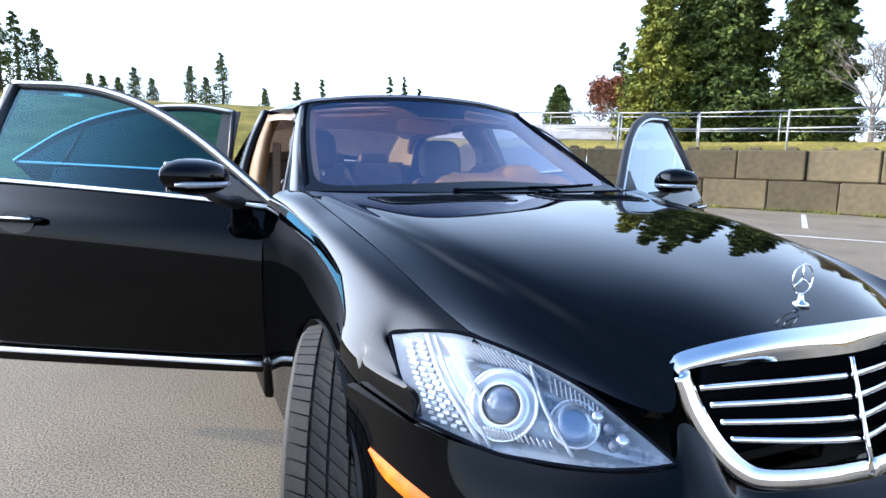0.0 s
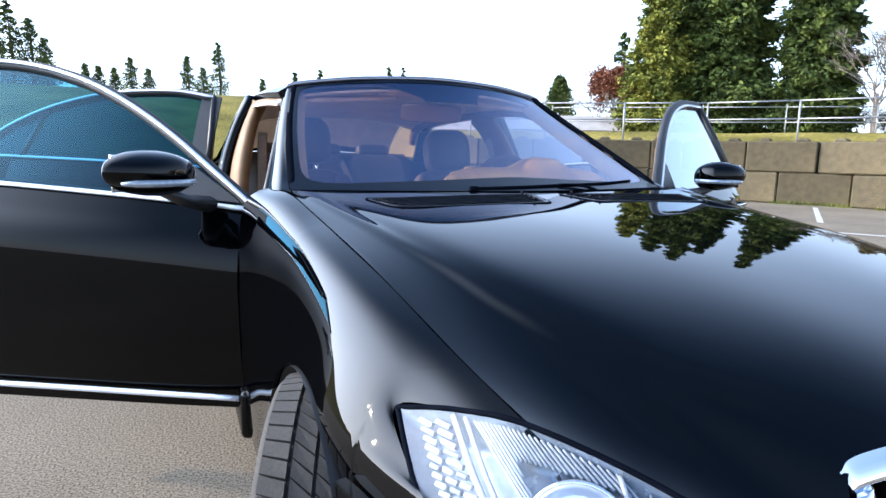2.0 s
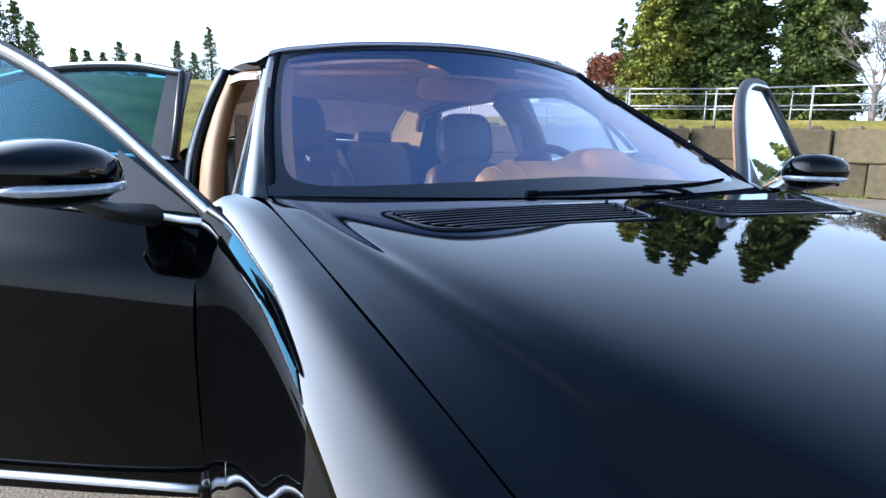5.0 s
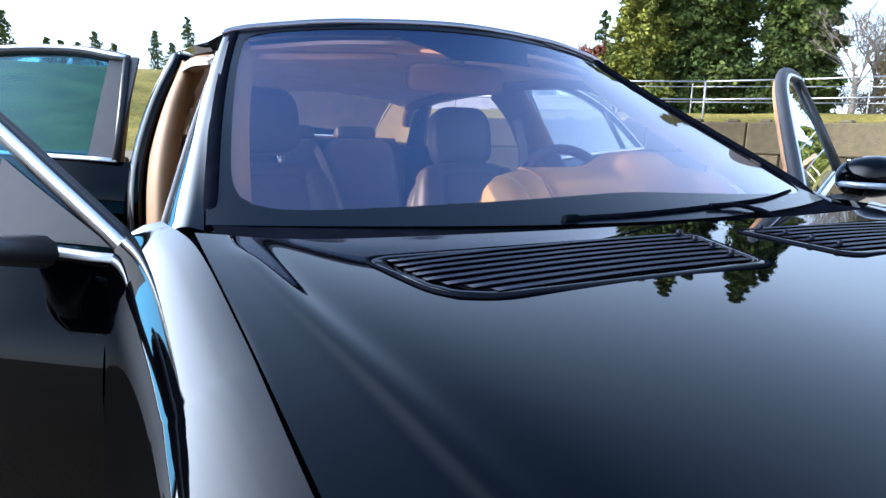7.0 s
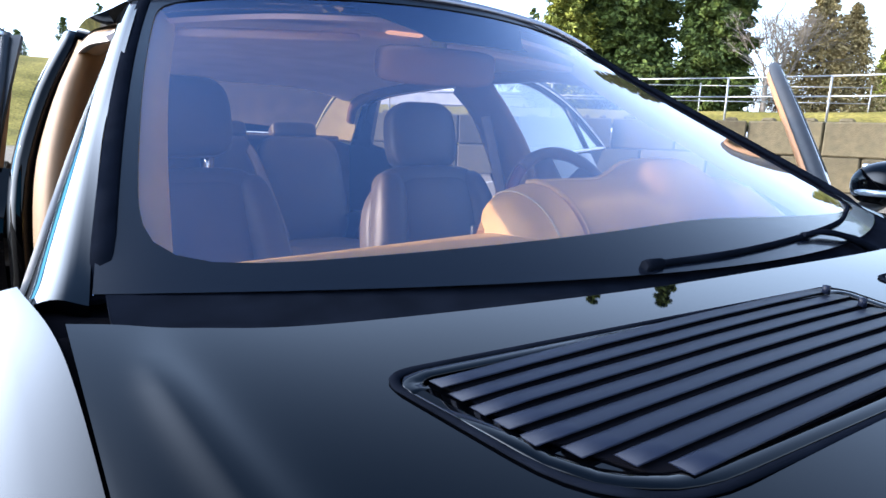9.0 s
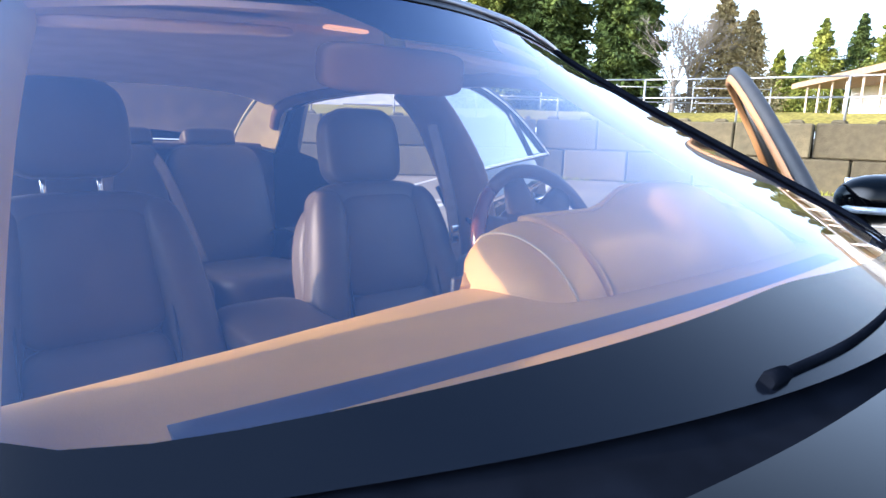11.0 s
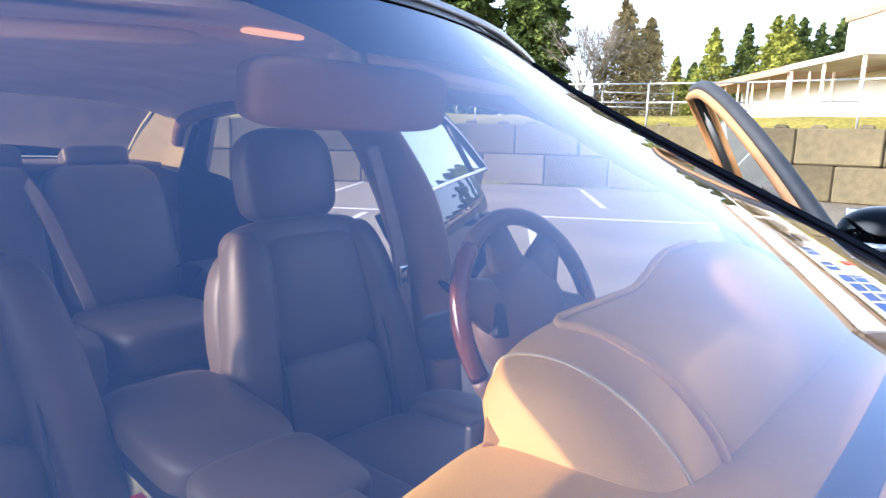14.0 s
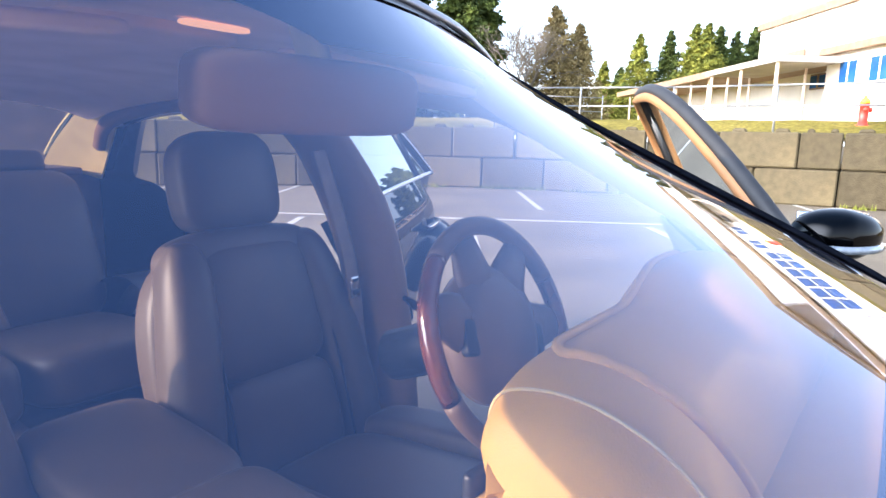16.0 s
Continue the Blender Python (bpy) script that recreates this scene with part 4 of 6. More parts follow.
for s in (-1, 1):
    part("screen_moulding", strip([on_screen(s * 0.992, v, 0.001 - 0.012 * max(0, 1 - v / 0.06)) for v in np.linspace(0.0, 0.99, 40)], 0.024 if s < 0 else 0.044, 0.006 if s < 0 else 0.010, (s * 0.3, -0.7, 0.8)), SCUTTLE, car)
    strip_in = np.array([[tuple(on_screen(s * u, v, -d)) for u, d in ((0.975, 0.010), (0.945, 0.022), (0.905, 0.052), (0.90, 0.075))] for v in np.linspace(0.03, 0.97, 24)])
    part("a_pillar_trim", sheet("a_pillar_trim", strip_in, 0.004, (-s, -0.5, 0.3)), TRIM, car, "pale tan inner pillar trim")

PILLAR = np.array([
    [(.735, .525, .992), (.724, .628, 1.036), (.697, .824, 1.134), (.670, .948, 1.198), (.626, 1.132, 1.302), (.588, 1.292, 1.386)],
    [(.764, .545, 0.996), (.750, .640, 1.032), (.717, .830, 1.124), (.691, .950, 1.186), (.648, 1.130, 1.288), (.606, 1.290, 1.376)],
    [(.792, .580, .974), (.776, .655, 1.004), (.738, .825, 1.090), (.713, .935, 1.150), (.669, 1.110, 1.250), (.627, 1.290, 1.346)],
    [(.806, .610, .930), (.788, .672, .962), (.748, .830, 1.046), (.724, .940, 1.104), (.680, 1.110, 1.202), (.640, 1.305, 1.300)]])
both("a_pillar", net(PILLAR, 16, 40), PAINT, car, 0.02)

ROOF = np.array([
    [(0, 1.154, 1.429), (.30, 1.194, 1.419), (.48, 1.249, 1.402), (.588, 1.288, 1.385), (.648, 1.295, 1.354)],
    [(0, 1.54, 1.456), (.31, 1.55, 1.449), (.50, 1.57, 1.431), (.607, 1.59, 1.404), (.674, 1.61, 1.370)],
    [(0, 2.05, 1.466), (.32, 2.05, 1.459), (.51, 2.06, 1.440), (.615, 2.07, 1.410), (.682, 2.08, 1.374)],
    [(0, 2.65, 1.450), (.31, 2.65, 1.443), (.49, 2.65, 1.422), (.595, 2.65, 1.390), (.664, 2.65, 1.350)],
    [(0, 3.10, 1.400), (.29, 3.10, 1.393), (.46, 3.08, 1.370), (.56, 3.05, 1.336), (.632, 3.02, 1.300)]])
roof_grid = net_sym(ROOF, 50, 26)
part("roof", sheet("roof", roof_grid, 0.025, (0, 0, 1)), PAINT, car)
for s in (-1, 1):
    part("roof_moulding", tube([(s * x, y, z + 0.004) for x, y, z in catmull(ROOF[:, 3] * np.array([0.84, 1, 1]) + np.array([0, 0.02, 0.021]), 40)], 0.004, 6), SEAL, car)
# added satin grey strip: the sky's sheen on the black roof edge, as colour
EDGE_SHEEN = material("painted_edge_sheen", (0.24, 0.24, 0.28), 0.30, 0.7, rough_spread=0.05, scale=12)
sheen_line = [Vector(p) + Vector((0, -0.004, 0.002)) for p in roof_grid[0, 4:-4]]
part("roof_lip", strip(sheen_line, 0.016, 0.006, (0, -1, 0.5)), EDGE_SHEEN, car, "added grey strip as pale sky sheen along the roof's front edge")
lining = roof_grid - np.array([0, 0, 0.055])
part("headliner", sheet("headliner", lining, 0.01, (0, 0, -1)), CLOTH, car, "tan cloth headliner")

REAR_GLASS = np.array([
    [(0, 3.105, 1.395), (.29, 3.105, 1.388), (.46, 3.085, 1.366), (.555, 3.06, 1.335)],
    [(0, 3.42, 1.265), (.32, 3.415, 1.258), (.50, 3.39, 1.240), (.600, 3.36, 1.215)],
    [(0, 3.74, 1.105), (.34, 3.725, 1.100), (.54, 3.69, 1.092), (.650, 3.66, 1.080)]])
rear_glass = part("rear_window", sheet("rear_window", net_sym(REAR_GLASS, 16, 20), 0.0, (0, 1, 1)), DARK_GLASS, car, "tinted rear window")
rear_glass.visible_shadow = False

part("blind_rail", tube([(-.52, 3.03, 1.325), (-.28, 3.05, 1.352), (0, 3.055, 1.360), (.28, 3.05, 1.352), (.50, 3.03, 1.328)], 0.0045, 8), SATIN, car, "thin bright rail at the top of the rear window")
C_PILLAR = np.array([
    [(.560, 3.065, 1.338), (.604, 3.36, 1.220), (.652, 3.66, 1.086)],
    [(.600, 3.02, 1.325), (.650, 3.28, 1.205), (.70, 3.60, 1.070)],
    [(.650, 2.90, 1.320), (.700, 3.08, 1.210), (.762, 3.30, 1.060)],
    [(.655, 2.75, 1.338), (.712, 2.93, 1.225), (.790, 3.16, 1.050)]])
both("c_pillar", net(C_PILLAR, 14, 20), PAINT, car, 0.03)

QUARTER = np.array([
    [(.790, 3.16, 1.050), (.862, 3.08, 1.000), (.928, 2.98, .82), (.935, 2.95, .62), (.905, 2.95, .22)],
    [(.745, 3.40, 1.062), (.850, 3.34, 1.005), (.930, 3.28, .83), (.938, 3.28, .62), (.905, 3.28, .22)],
    [(.690, 3.66, 1.078), (.820, 3.62, 1.020), (.910, 3.60, .84), (.922, 3.60, .62), (.89, 3.60, .22)],
    [(.640, 3.92, 1.072), (.765, 3.90, 1.010), (.850, 3.88, .83), (.860, 3.88, .62), (.84, 3.88, .22)],
    [(.600, 4.06, 1.055), (.690, 4.05, .99), (.755, 4.06, .83), (.770, 4.07, .62), (.76, 4.05, .25)]])
quarter = cut_rows(net(QUARTER, 70, 50), arch_floor(AXLE_R, False), 26)
both("rear_wing", quarter, PAINT, car, 0.02)
TRUNK = np.array([
    [(0, 3.76, 1.098), (.35, 3.74, 1.094), (.60, 3.69, 1.084), (.69, 3.66, 1.078)],
    [(0, 3.95, 1.098), (.34, 3.94, 1.092), (.55, 3.92, 1.080), (.636, 3.91, 1.070)],
    [(0, 4.10, 1.085), (.32, 4.09, 1.080), (.52, 4.07, 1.065), (.598, 4.06, 1.052)],
    [(0, 4.14, .86), (.35, 4.13, .86), (.62, 4.09, .85), (.755, 4.06, .83)],
    [(0, 4.18, .60), (.35, 4.17, .60), (.62, 4.11, .60), (.768, 4.07, .62)],
    [(0, 4.12, .25), (.35, 4.11, .25), (.62, 4.08, .25), (.758, 4.05, .25)]])
part("boot", sheet("boot", net_sym(TRUNK, 40, 20), 0.02, (0, 0.6, 1)), PAINT, car)
for s in (-1, 1):
    part("sill", rbox(0.10, 1.95, 0.17, 0.02, (s * 0.845, 1.55, 0.265)), PAINT, car)
    part("sill_plate", rbox(0.07, 1.9, 0.006, 0.002, (s * 0.84, 1.55, 0.354)), SATIN, car)
    b = [(s * .858, 1.86, .30), (s * .850, 1.87, .62), (s * .835, 1.89, .95), (s * .770, 1.94, 1.18), (s * .678, 2.00, 1.365)]
    part("b_pillar", tube(catmull(b, 20), 0.062, 10, flat=0.55, up=(s, 0, 0.2)), PAINT, car)
    b = [(s * .790, 1.74, .30), (s * .780, 1.76, .62), (s * .765, 1.81, .95), (s * .712, 1.90, 1.18), (s * .640, 1.99, 1.345)]
    part("b_pillar_trim", tube(catmull(b, 20), [0.125] * 12 + [0.120, 0.115, 0.11, 0.105, 0.10, 0.10, 0.105, 0.115], 12, flat=0.36, up=(s, 0, 0.2)), TAN_TRIM, car, "brown padded pillar trim")
    rail = [(s * .745, .68, .965), (s * .678, .90, 1.12), (s * .630, 1.10, 1.222), (s * .595, 1.30, 1.305), (s * .632, 1.62, 1.338), (s * .642, 2.1, 1.342), (s * .625, 2.65, 1.322), (s * .600, 2.95, 1.27), (s * .64, 3.12, 1.18)]
    part("roof_rail_trim", tube(catmull(rail, 50), 0.030, 10, flat=0.8), TAN_TRIM, car, "brown roof rail trim")
    seal = [(s * .808, .68, .97), (s * .738, .90, 1.135), (s * .688, 1.09, 1.238), (s * .648, 1.29, 1.328), (s * .675, 1.62, 1.350), (s * .686, 2.1, 1.354), (s * .668, 2.65, 1.334), (s * .655, 2.90, 1.29)]
    part("door_seal", tube([p + np.array([-s * 0.016, 0.01, -0.022]) for p in catmull(seal, 50)], 0.011, 8), SEAL, car)
    cp = net(np.array([[(s * .535, 3.02, 1.325), (s * .565, 3.36, 1.19), (s * .60, 3.60, 1.085)], [(s * .575, 2.93, 1.30), (s * .625, 3.20, 1.17), (s * .665, 3.45, 1.065)], [(s * .60, 2.88, 1.28), (s * .655, 3.10, 1.15), (s * .70, 3.28, 1.04)]]), 8, 12)
    part("c_pillar_trim", sheet("c_pillar_trim", cp, 0.01, (-s, -0.4, 0)), TRIM, car, "pale tan padded rear pillar trim")


# wheels
def wheel(name, x, y, s, steer):
    ob = part(name, lathe([(0.243, -0.10), (0.262, -0.112), (0.300, -0.124), (0.328, -0.122), (0.335, -0.108), (0.338, -0.08), (0.339, 0.0), (0.338, 0.08), (0.335, 0.108), (0.328, 0.122), (0.300, 0.124), (0.262, 0.112), (0.243, 0.10)], 96), RUBBER, car, "worn all-season tyre on an alloy rim",
              Matrix.Translation((x, y, TYRE_R)) @ pose(0, 0, 0, 0, 0, steer))
    # tread blocks standing proud of the carcass, in five ribs
    verts, faces = [], []

    def block(a0, a1, x0, x1, skew, r0=0.334, r1=0.3495):
        o = len(verts)
        for r in (r0, r1):
            for aa, xx in ((a0, x0), (a1, x0), (a1 + skew, x1), (a0 + skew, x1)):
                rr = r - 0.010 * max(0, abs(xx) / 0.112 - 0.72) / 0.28
                verts.append((xx, rr * math.cos(aa), rr * math.sin(aa)))
        faces.extend([(o + 4, o + 5, o + 6, o + 7), (o, o + 1, o + 5, o + 4), (o + 1, o + 2, o + 6, o + 5), (o + 2, o + 3, o + 7, o + 6), (o + 3, o, o + 4, o + 7)])

    n = 68
    for k in range(n):
        a = 2 * math.pi * k / n
        w = 2 * math.pi / n
        block(a, a + w * 0.86, -0.112, -0.068, w * 0.45)
        block(a + w * 0.3, a + w * 1.18, -0.061, -0.026, w * 0.9)
        block(a + w * 0.1, a + w * 1.0, -0.020, 0.020, w * 1.1)
        block(a + w * 0.5, a + w * 1.38, 0.026, 0.061, w * 0.9)
        block(a, a + w * 0.86, 0.068, 0.112, w * 0.45)
    part("tread", mesh_of("tread", verts, faces, False), RUBBER, ob)
    rim = part("rim", lathe([(0.240, -0.10), (0.246, -0.104), (0.236, -0.09), (0.215, 0.0), (0.235, 0.09), (0.246, 0.104), (0.240, 0.10), (0.225, 0.0), (0.240, -0.10)], 48), ALLOY, ob)
    part("hub", lathe([(0.0, s * 0.088), (0.045, s * 0.086), (0.065, s * 0.076), (0.07, s * 0.05)], 24), ALLOY, ob)
    for k in range(9):
        a = 2 * math.pi * k / 9
        d = Vector((0, math.cos(a), math.sin(a)))
        part("spoke", tube([d * 0.05 + Vector((s * 0.075, 0, 0)), d * 0.14 + Vector((s * 0.088, 0, 0)), d * 0.232 + Vector((s * 0.082, 0, 0))], [0.024, 0.018, 0.022], 8, flat=0.5, up=(1, 0, 0)), ALLOY, ob)
    part("brake_disc", lathe([(0.0, s * 0.02), (0.17, s * 0.02), (0.17, s * -0.01), (0.0, s * -0.01)], 32), SATIN, ob)
    return ob


for s, steer in ((-1, -19), (1, -21)):
    wheel("front_wheel", s * TRACK, AXLE_F, s, steer)
    wheel("rear_wheel", s * TRACK, AXLE_R, s, 0)


# doors, built shut about their hinge and then swung out
def door(s, rear, angle):
    hx, hy = 0.895, (1.93 if rear else 0.625)
    length = 1.10 if rear else 1.22
    hub = Matrix.Translation((s * hx, hy, 0)) @ pose(0, 0, 0, 0, 0, s * -angle)
    name = "rear_door" if rear else "front_door"
    zb0, zb1 = (1.012, 1.052) if rear else (0.925, 1.010)
    V = lambda x, y, z: (s * x, y, z)

    def belt(y):
        return zb0 + (zb1 - zb0) * min(1.25, max(0, y / length)) ** 0.8

    cols = []
    for y in np.linspace(-0.015, length, 18):
        zb = belt(y)
        edge = 0.012 * ((y - length * 0.5) / (length * 0.5)) ** 4
        low = 0.262
        if rear:
            over = y + hy - (AXLE_R - ARCH_R)
            low = 0.262 if over < 0 else TYRE_R + math.sqrt(max(ARCH_R ** 2 - (ARCH_R - over) ** 2, 0)) if over < ARCH_R else 0.76
        prof = [(-0.052, zb), (-0.022, zb - 0.055), (0.018, zb - 0.13), (0.032, zb - 0.22), (0.030, 0.60), (0.022, 0.45), (-0.008, 0.27)]
        prof = [(x, max(z, low)) for x, z in prof]
        cols.append([V(x - edge, y, z) for x, z in prof])
    skin = net(np.array(cols), 36, 40)
    ob = part(name, sheet(name, skin, 0.10, (s, 0, 0)), PAINT, car, "open black door with chrome window trim", hub)
    inner = skin - np.array([s * 0.102, 0, 0])
    inner[..., 2] = np.clip(inner[..., 2], inner[..., 2].min() + 0.02, None)
    part("door_card", sheet("door_card", inner[2:-2], 0.025, (-s, 0, 0)), SHADED_LEATHER, ob, "tan leather door lining")
    arm = [V(-0.15, length * 0.25, 0.66), V(-0.17, length * 0.5, 0.67), V(-0.15, length * 0.88, 0.70)]
    part("armrest", tube(catmull(arm, 14), 0.035, 10, flat=0.7), SHADED_LEATHER, ob)

    # window: outline from the belt's front tip over the top to its rear end
    def lean(z, y):
        return -0.052 - 0.47 * max(0, z - belt(y)) - 0.12 * max(0, z - belt(y)) ** 2

    if rear:
        top = [(0.035, belt(0.035)), (0.05, 1.20), (0.07, 1.372), (0.30, 1.402), (0.62, 1.388), (0.88, 1.328), (1.09, 1.235), (1.27, 1.110), (1.34, 1.056)]
    else:
        top = [(-0.045, 0.930), (0.10, 1.035), (0.28, 1.160), (0.47, 1.268), (0.66, 1.345), (0.88, 1.392), (1.17, 1.402), (1.195, 1.20), (1.21, belt(1.21))]
    if rear:
        curve = np.concatenate([np.array(top[:2]), catmull(top[2:], 46)])
    else:
        curve = np.concatenate([catmull(top[:7], 46), np.array(top[7:])])
    pts3 = [V(lean(z, y), y, z) for y, z in curve]
    part("window_frame", tube(pts3, 0.014, 8, flat=1.3), BLACK, ob)
    inside = [(x - s * 0.022, y, z - 0.008) for x, y, z in pts3]
    part("frame_lining", tube(inside, 0.012, 8, flat=1.3), DOOR_TAN, ob, "tan inner lining of the window frame")
    rim = [(x - s * 0.010, y, z + 0.015) for x, y, z in pts3[1:-1]]
    part("frame_seal", tube(rim, 0.019 if s > 0 else 0.010, 10), SEAL, ob, "dark grey rubber seal round the frame")
    shift = s * 0.012
    trim_pts = [(x + shift, y, z + (0.012 if s < 0 else 0.002)) for x, y, z in (pts3[2:] if rear else pts3[:-2])]
    part("window_trim", strip(trim_pts, 0.015, 0.006, (s, 0, 1.0)), SATIN, ob, "polished metal window moulding")
    b0, b1 = (0.03, 1.34) if rear else (-0.045, 1.21)
    part("belt_trim", strip([V(-0.048, y, belt(y) + 0.004) for y in np.linspace(b0, b1, 20)], 0.017, 0.007, (s, 0, 1.0)), SATIN, ob, "polished metal belt moulding")
    # pane
    ys = np.linspace(curve[:, 0].min() + 0.012, curve[:, 0].max() - 0.012, 36)
    if rear:
        ztop = np.interp(ys, curve[2:, 0], curve[2:, 1])
    else:
        ztop = np.interp(ys, curve[:46, 0], curve[:46, 1])
    pane = np.array([[V(lean(z, y) - 0.004, y, z) for z in np.linspace(belt(y) - 0.005, max(zt, belt(y) + 0.002), 12)] for y, zt in zip(ys, ztop)])
    w = part("window_pane", sheet("window_pane", pane, 0.0, (s, 0, 0)), BLUE_GLASS if s < 0 else GREY_GLASS, ob, "blue-tinted side glass" if s < 0 else "grey-tinted side glass")
    w.visible_shadow = False
    if rear:
        part("quarter_divider", tube([V(lean(belt(1.04), 1.04), 1.04, belt(1.04)), V(lean(1.28, 0.97), 0.97, 1.285)], 0.012, 8), BLACK, ob)
        post = np.array([[V(lean(z, y) + 0.004, y, z) for z in np.linspace(belt(y), 1.385, 10)] for y in (0.03, 0.08, 0.135)])
        part("front_post", sheet("front_post", post, 0.012, (s, 0, 0)), BLACK, ob, "broad black front post of the window")
        part("tail_fillet", net_fillet(s, V, belt), PAINT, ob)
    else:
        part("rear_post", tube([V(lean(belt(1.20), 1.20) + 0.004, 1.212, belt(1.20) - 0.01), V(lean(1.40, 1.17), 1.182, 1.400)], 0.028, 8, flat=0.6), BLACK, ob)
    # sill moulding
    z = 0.318
    ymax = length * 0.98 if not rear else 0.62
    part("sill_moulding", strip([V(0.020, y, z + 0.006 * y) for y in np.linspace(-0.01, ymax, 16)], 0.020, 0.008, (s, 0, 0.2)), SATIN, ob, "bright lower door moulding")
    # handle
    hy0 = length * (0.80 if not rear else 0.72)
    zc = 0.86
    pull = [V(0.028, hy0 - 0.11, zc), V(0.062, hy0 - 0.08, zc + 0.002), V(0.068, hy0, zc + 0.004), V(0.062, hy0 + 0.08, zc + 0.004), V(0.03, hy0 + 0.11, zc + 0.004)]
    part("handle", tube(catmull(pull, 20), 0.0155, 10, flat=0.8), PAINT, ob, "door handle with a bright strip")
    part("handle_strip", strip([Vector(p) + Vector((s * 0.013, 0, 0.006)) for p in catmull(pull, 20)[3:-3]], 0.009, 0.004, (s, 0, 0.3)), CHROME, ob)
    cup = lathe([(0.0, 0.004), (0.03, 0.004), (0.042, 0.0), (0.045, -0.003)], 24)
    for v in cup.verts:
        v.co.y *= 1.7
    part("handle_cup", cup, BLACK, ob, "", Matrix.Translation(V(0.026, hy0, zc - 0.012)))
    if not rear:
        mirror(s, ob, V, *((0.217, 0.152, 1.049, 0.135, 0.124, 0.064) if s < 0 else (0.088, 0.355, 1.034, 0.108, 0.083, 0.066)))
    part("hinge", rbox(0.04, 0.06, 0.05, 0.006, V(-0.05, -0.01, 0.72)), BLACK, ob)
    return ob


def net_fillet(s, V, belt):
    """The solid corner behind the rear door's quarter light."""
    rows = [[V(-0.056, 1.09 + 0.25 * u, belt(1.12) - 0.004 - w * (0.22 * (1 - u) + 0.004)) for u in np.linspace(0, 1, 8)] for w in (0, 0.5, 1)]
    return sheet("tail_fillet", np.array(rows), 0.03, (s, 0, 0))


def mirror(s, parent, V, cx, cy, cz, wide, deep, tall):
    """A door mirror: rounded shell, glass behind, clear indicator strip in front."""
    rows = []
    for i in range(25):
        v = -math.pi / 2 + math.pi * i / 24
        row = []
        for k in range(41):
            a = 2 * math.pi * k / 40
            sx = math.copysign(abs(math.cos(a)) ** 0.80, math.cos(a)) * math.cos(v) ** 0.75
            sz = math.copysign(abs(math.sin(a)) ** 0.85, math.sin(a)) * math.cos(v) ** 0.75
            sy = math.sin(v)
            depth = deep if sy < 0 else 0.030
            x = cx + wide * sx
            z = cz + tall * sz * (1 - 0.20 * max(0, sx)) + 0.006 * sx
            row.append(V(x, cy + depth * sy + 0.03 * max(0, sx), z))
        rows.append(row)
    shell = part("mirror", sheet("mirror", np.array(rows), 0.0, (s, 0, 0)), PAINT, parent, "rounded black door mirror")
    g = rbox(wide * 1.5, 0.006, tall * 1.55, 0.002)
    part("mirror_glass", g, MIRROR, shell, "", Matrix.Translation(V(cx, cy + 0.031, cz)))
    band = []
    for u in np.linspace(-0.88, 0.94, 16):
        x = cx + wide * u
        d = deep * math.sqrt(max(0, 1 - min(0.995, abs(u) ** 2.4)))
        band.append(V(x, cy - d + 0.005 + 0.03 * max(0, u), cz - 0.024))
    part("indicator", tube(band, [0.005] + [0.012] * 14 + [0.006], 8, flat=0.9), FACET, shell, "clear indicator strip")
    foot = [V(-0.02, cy - 0.06, 0.945), V(cx * 0.3, cy - 0.03, 0.962), V(cx * 0.75, cy - 0.01, cz - tall * 0.8)]
    part("mirror_foot", tube(foot, [0.045, 0.034, 0.022], 10, flat=0.6), BLACK, shell)
    tri = np.array([[V(-0.056, 0.00, 0.948), V(-0.054, 0.10, 0.955), V(-0.052, 0.21, 0.962)], [V(-0.060, 0.02, 0.965), V(-0.085, 0.11, 1.02), V(-0.11, 0.21, 1.085)]])
    part("mirror_triangle", sheet("mirror_triangle", tri, 0.02, (s, 0, 0)), BLACK, shell)


for s in (-1, 1):
    door(s, False, 61)
    door(s, True, 62)


# intake grilles in the bonnet's rear
def hood_z(x, y):
    g = hood_half.reshape(-1, 3)
    k = np.argmin((g[:, 0] - abs(x)) ** 2 + (g[:, 1] - y) ** 2)
    near = np.argsort((g[:, 0] - abs(x)) ** 2 + (g[:, 1] - y) ** 2)[:4]
    w = 1 / (1e-6 + (g[near, 0] - abs(x)) ** 2 + (g[near, 1] - y) ** 2)
    return float((g[near, 2] * w).sum() / w.sum())


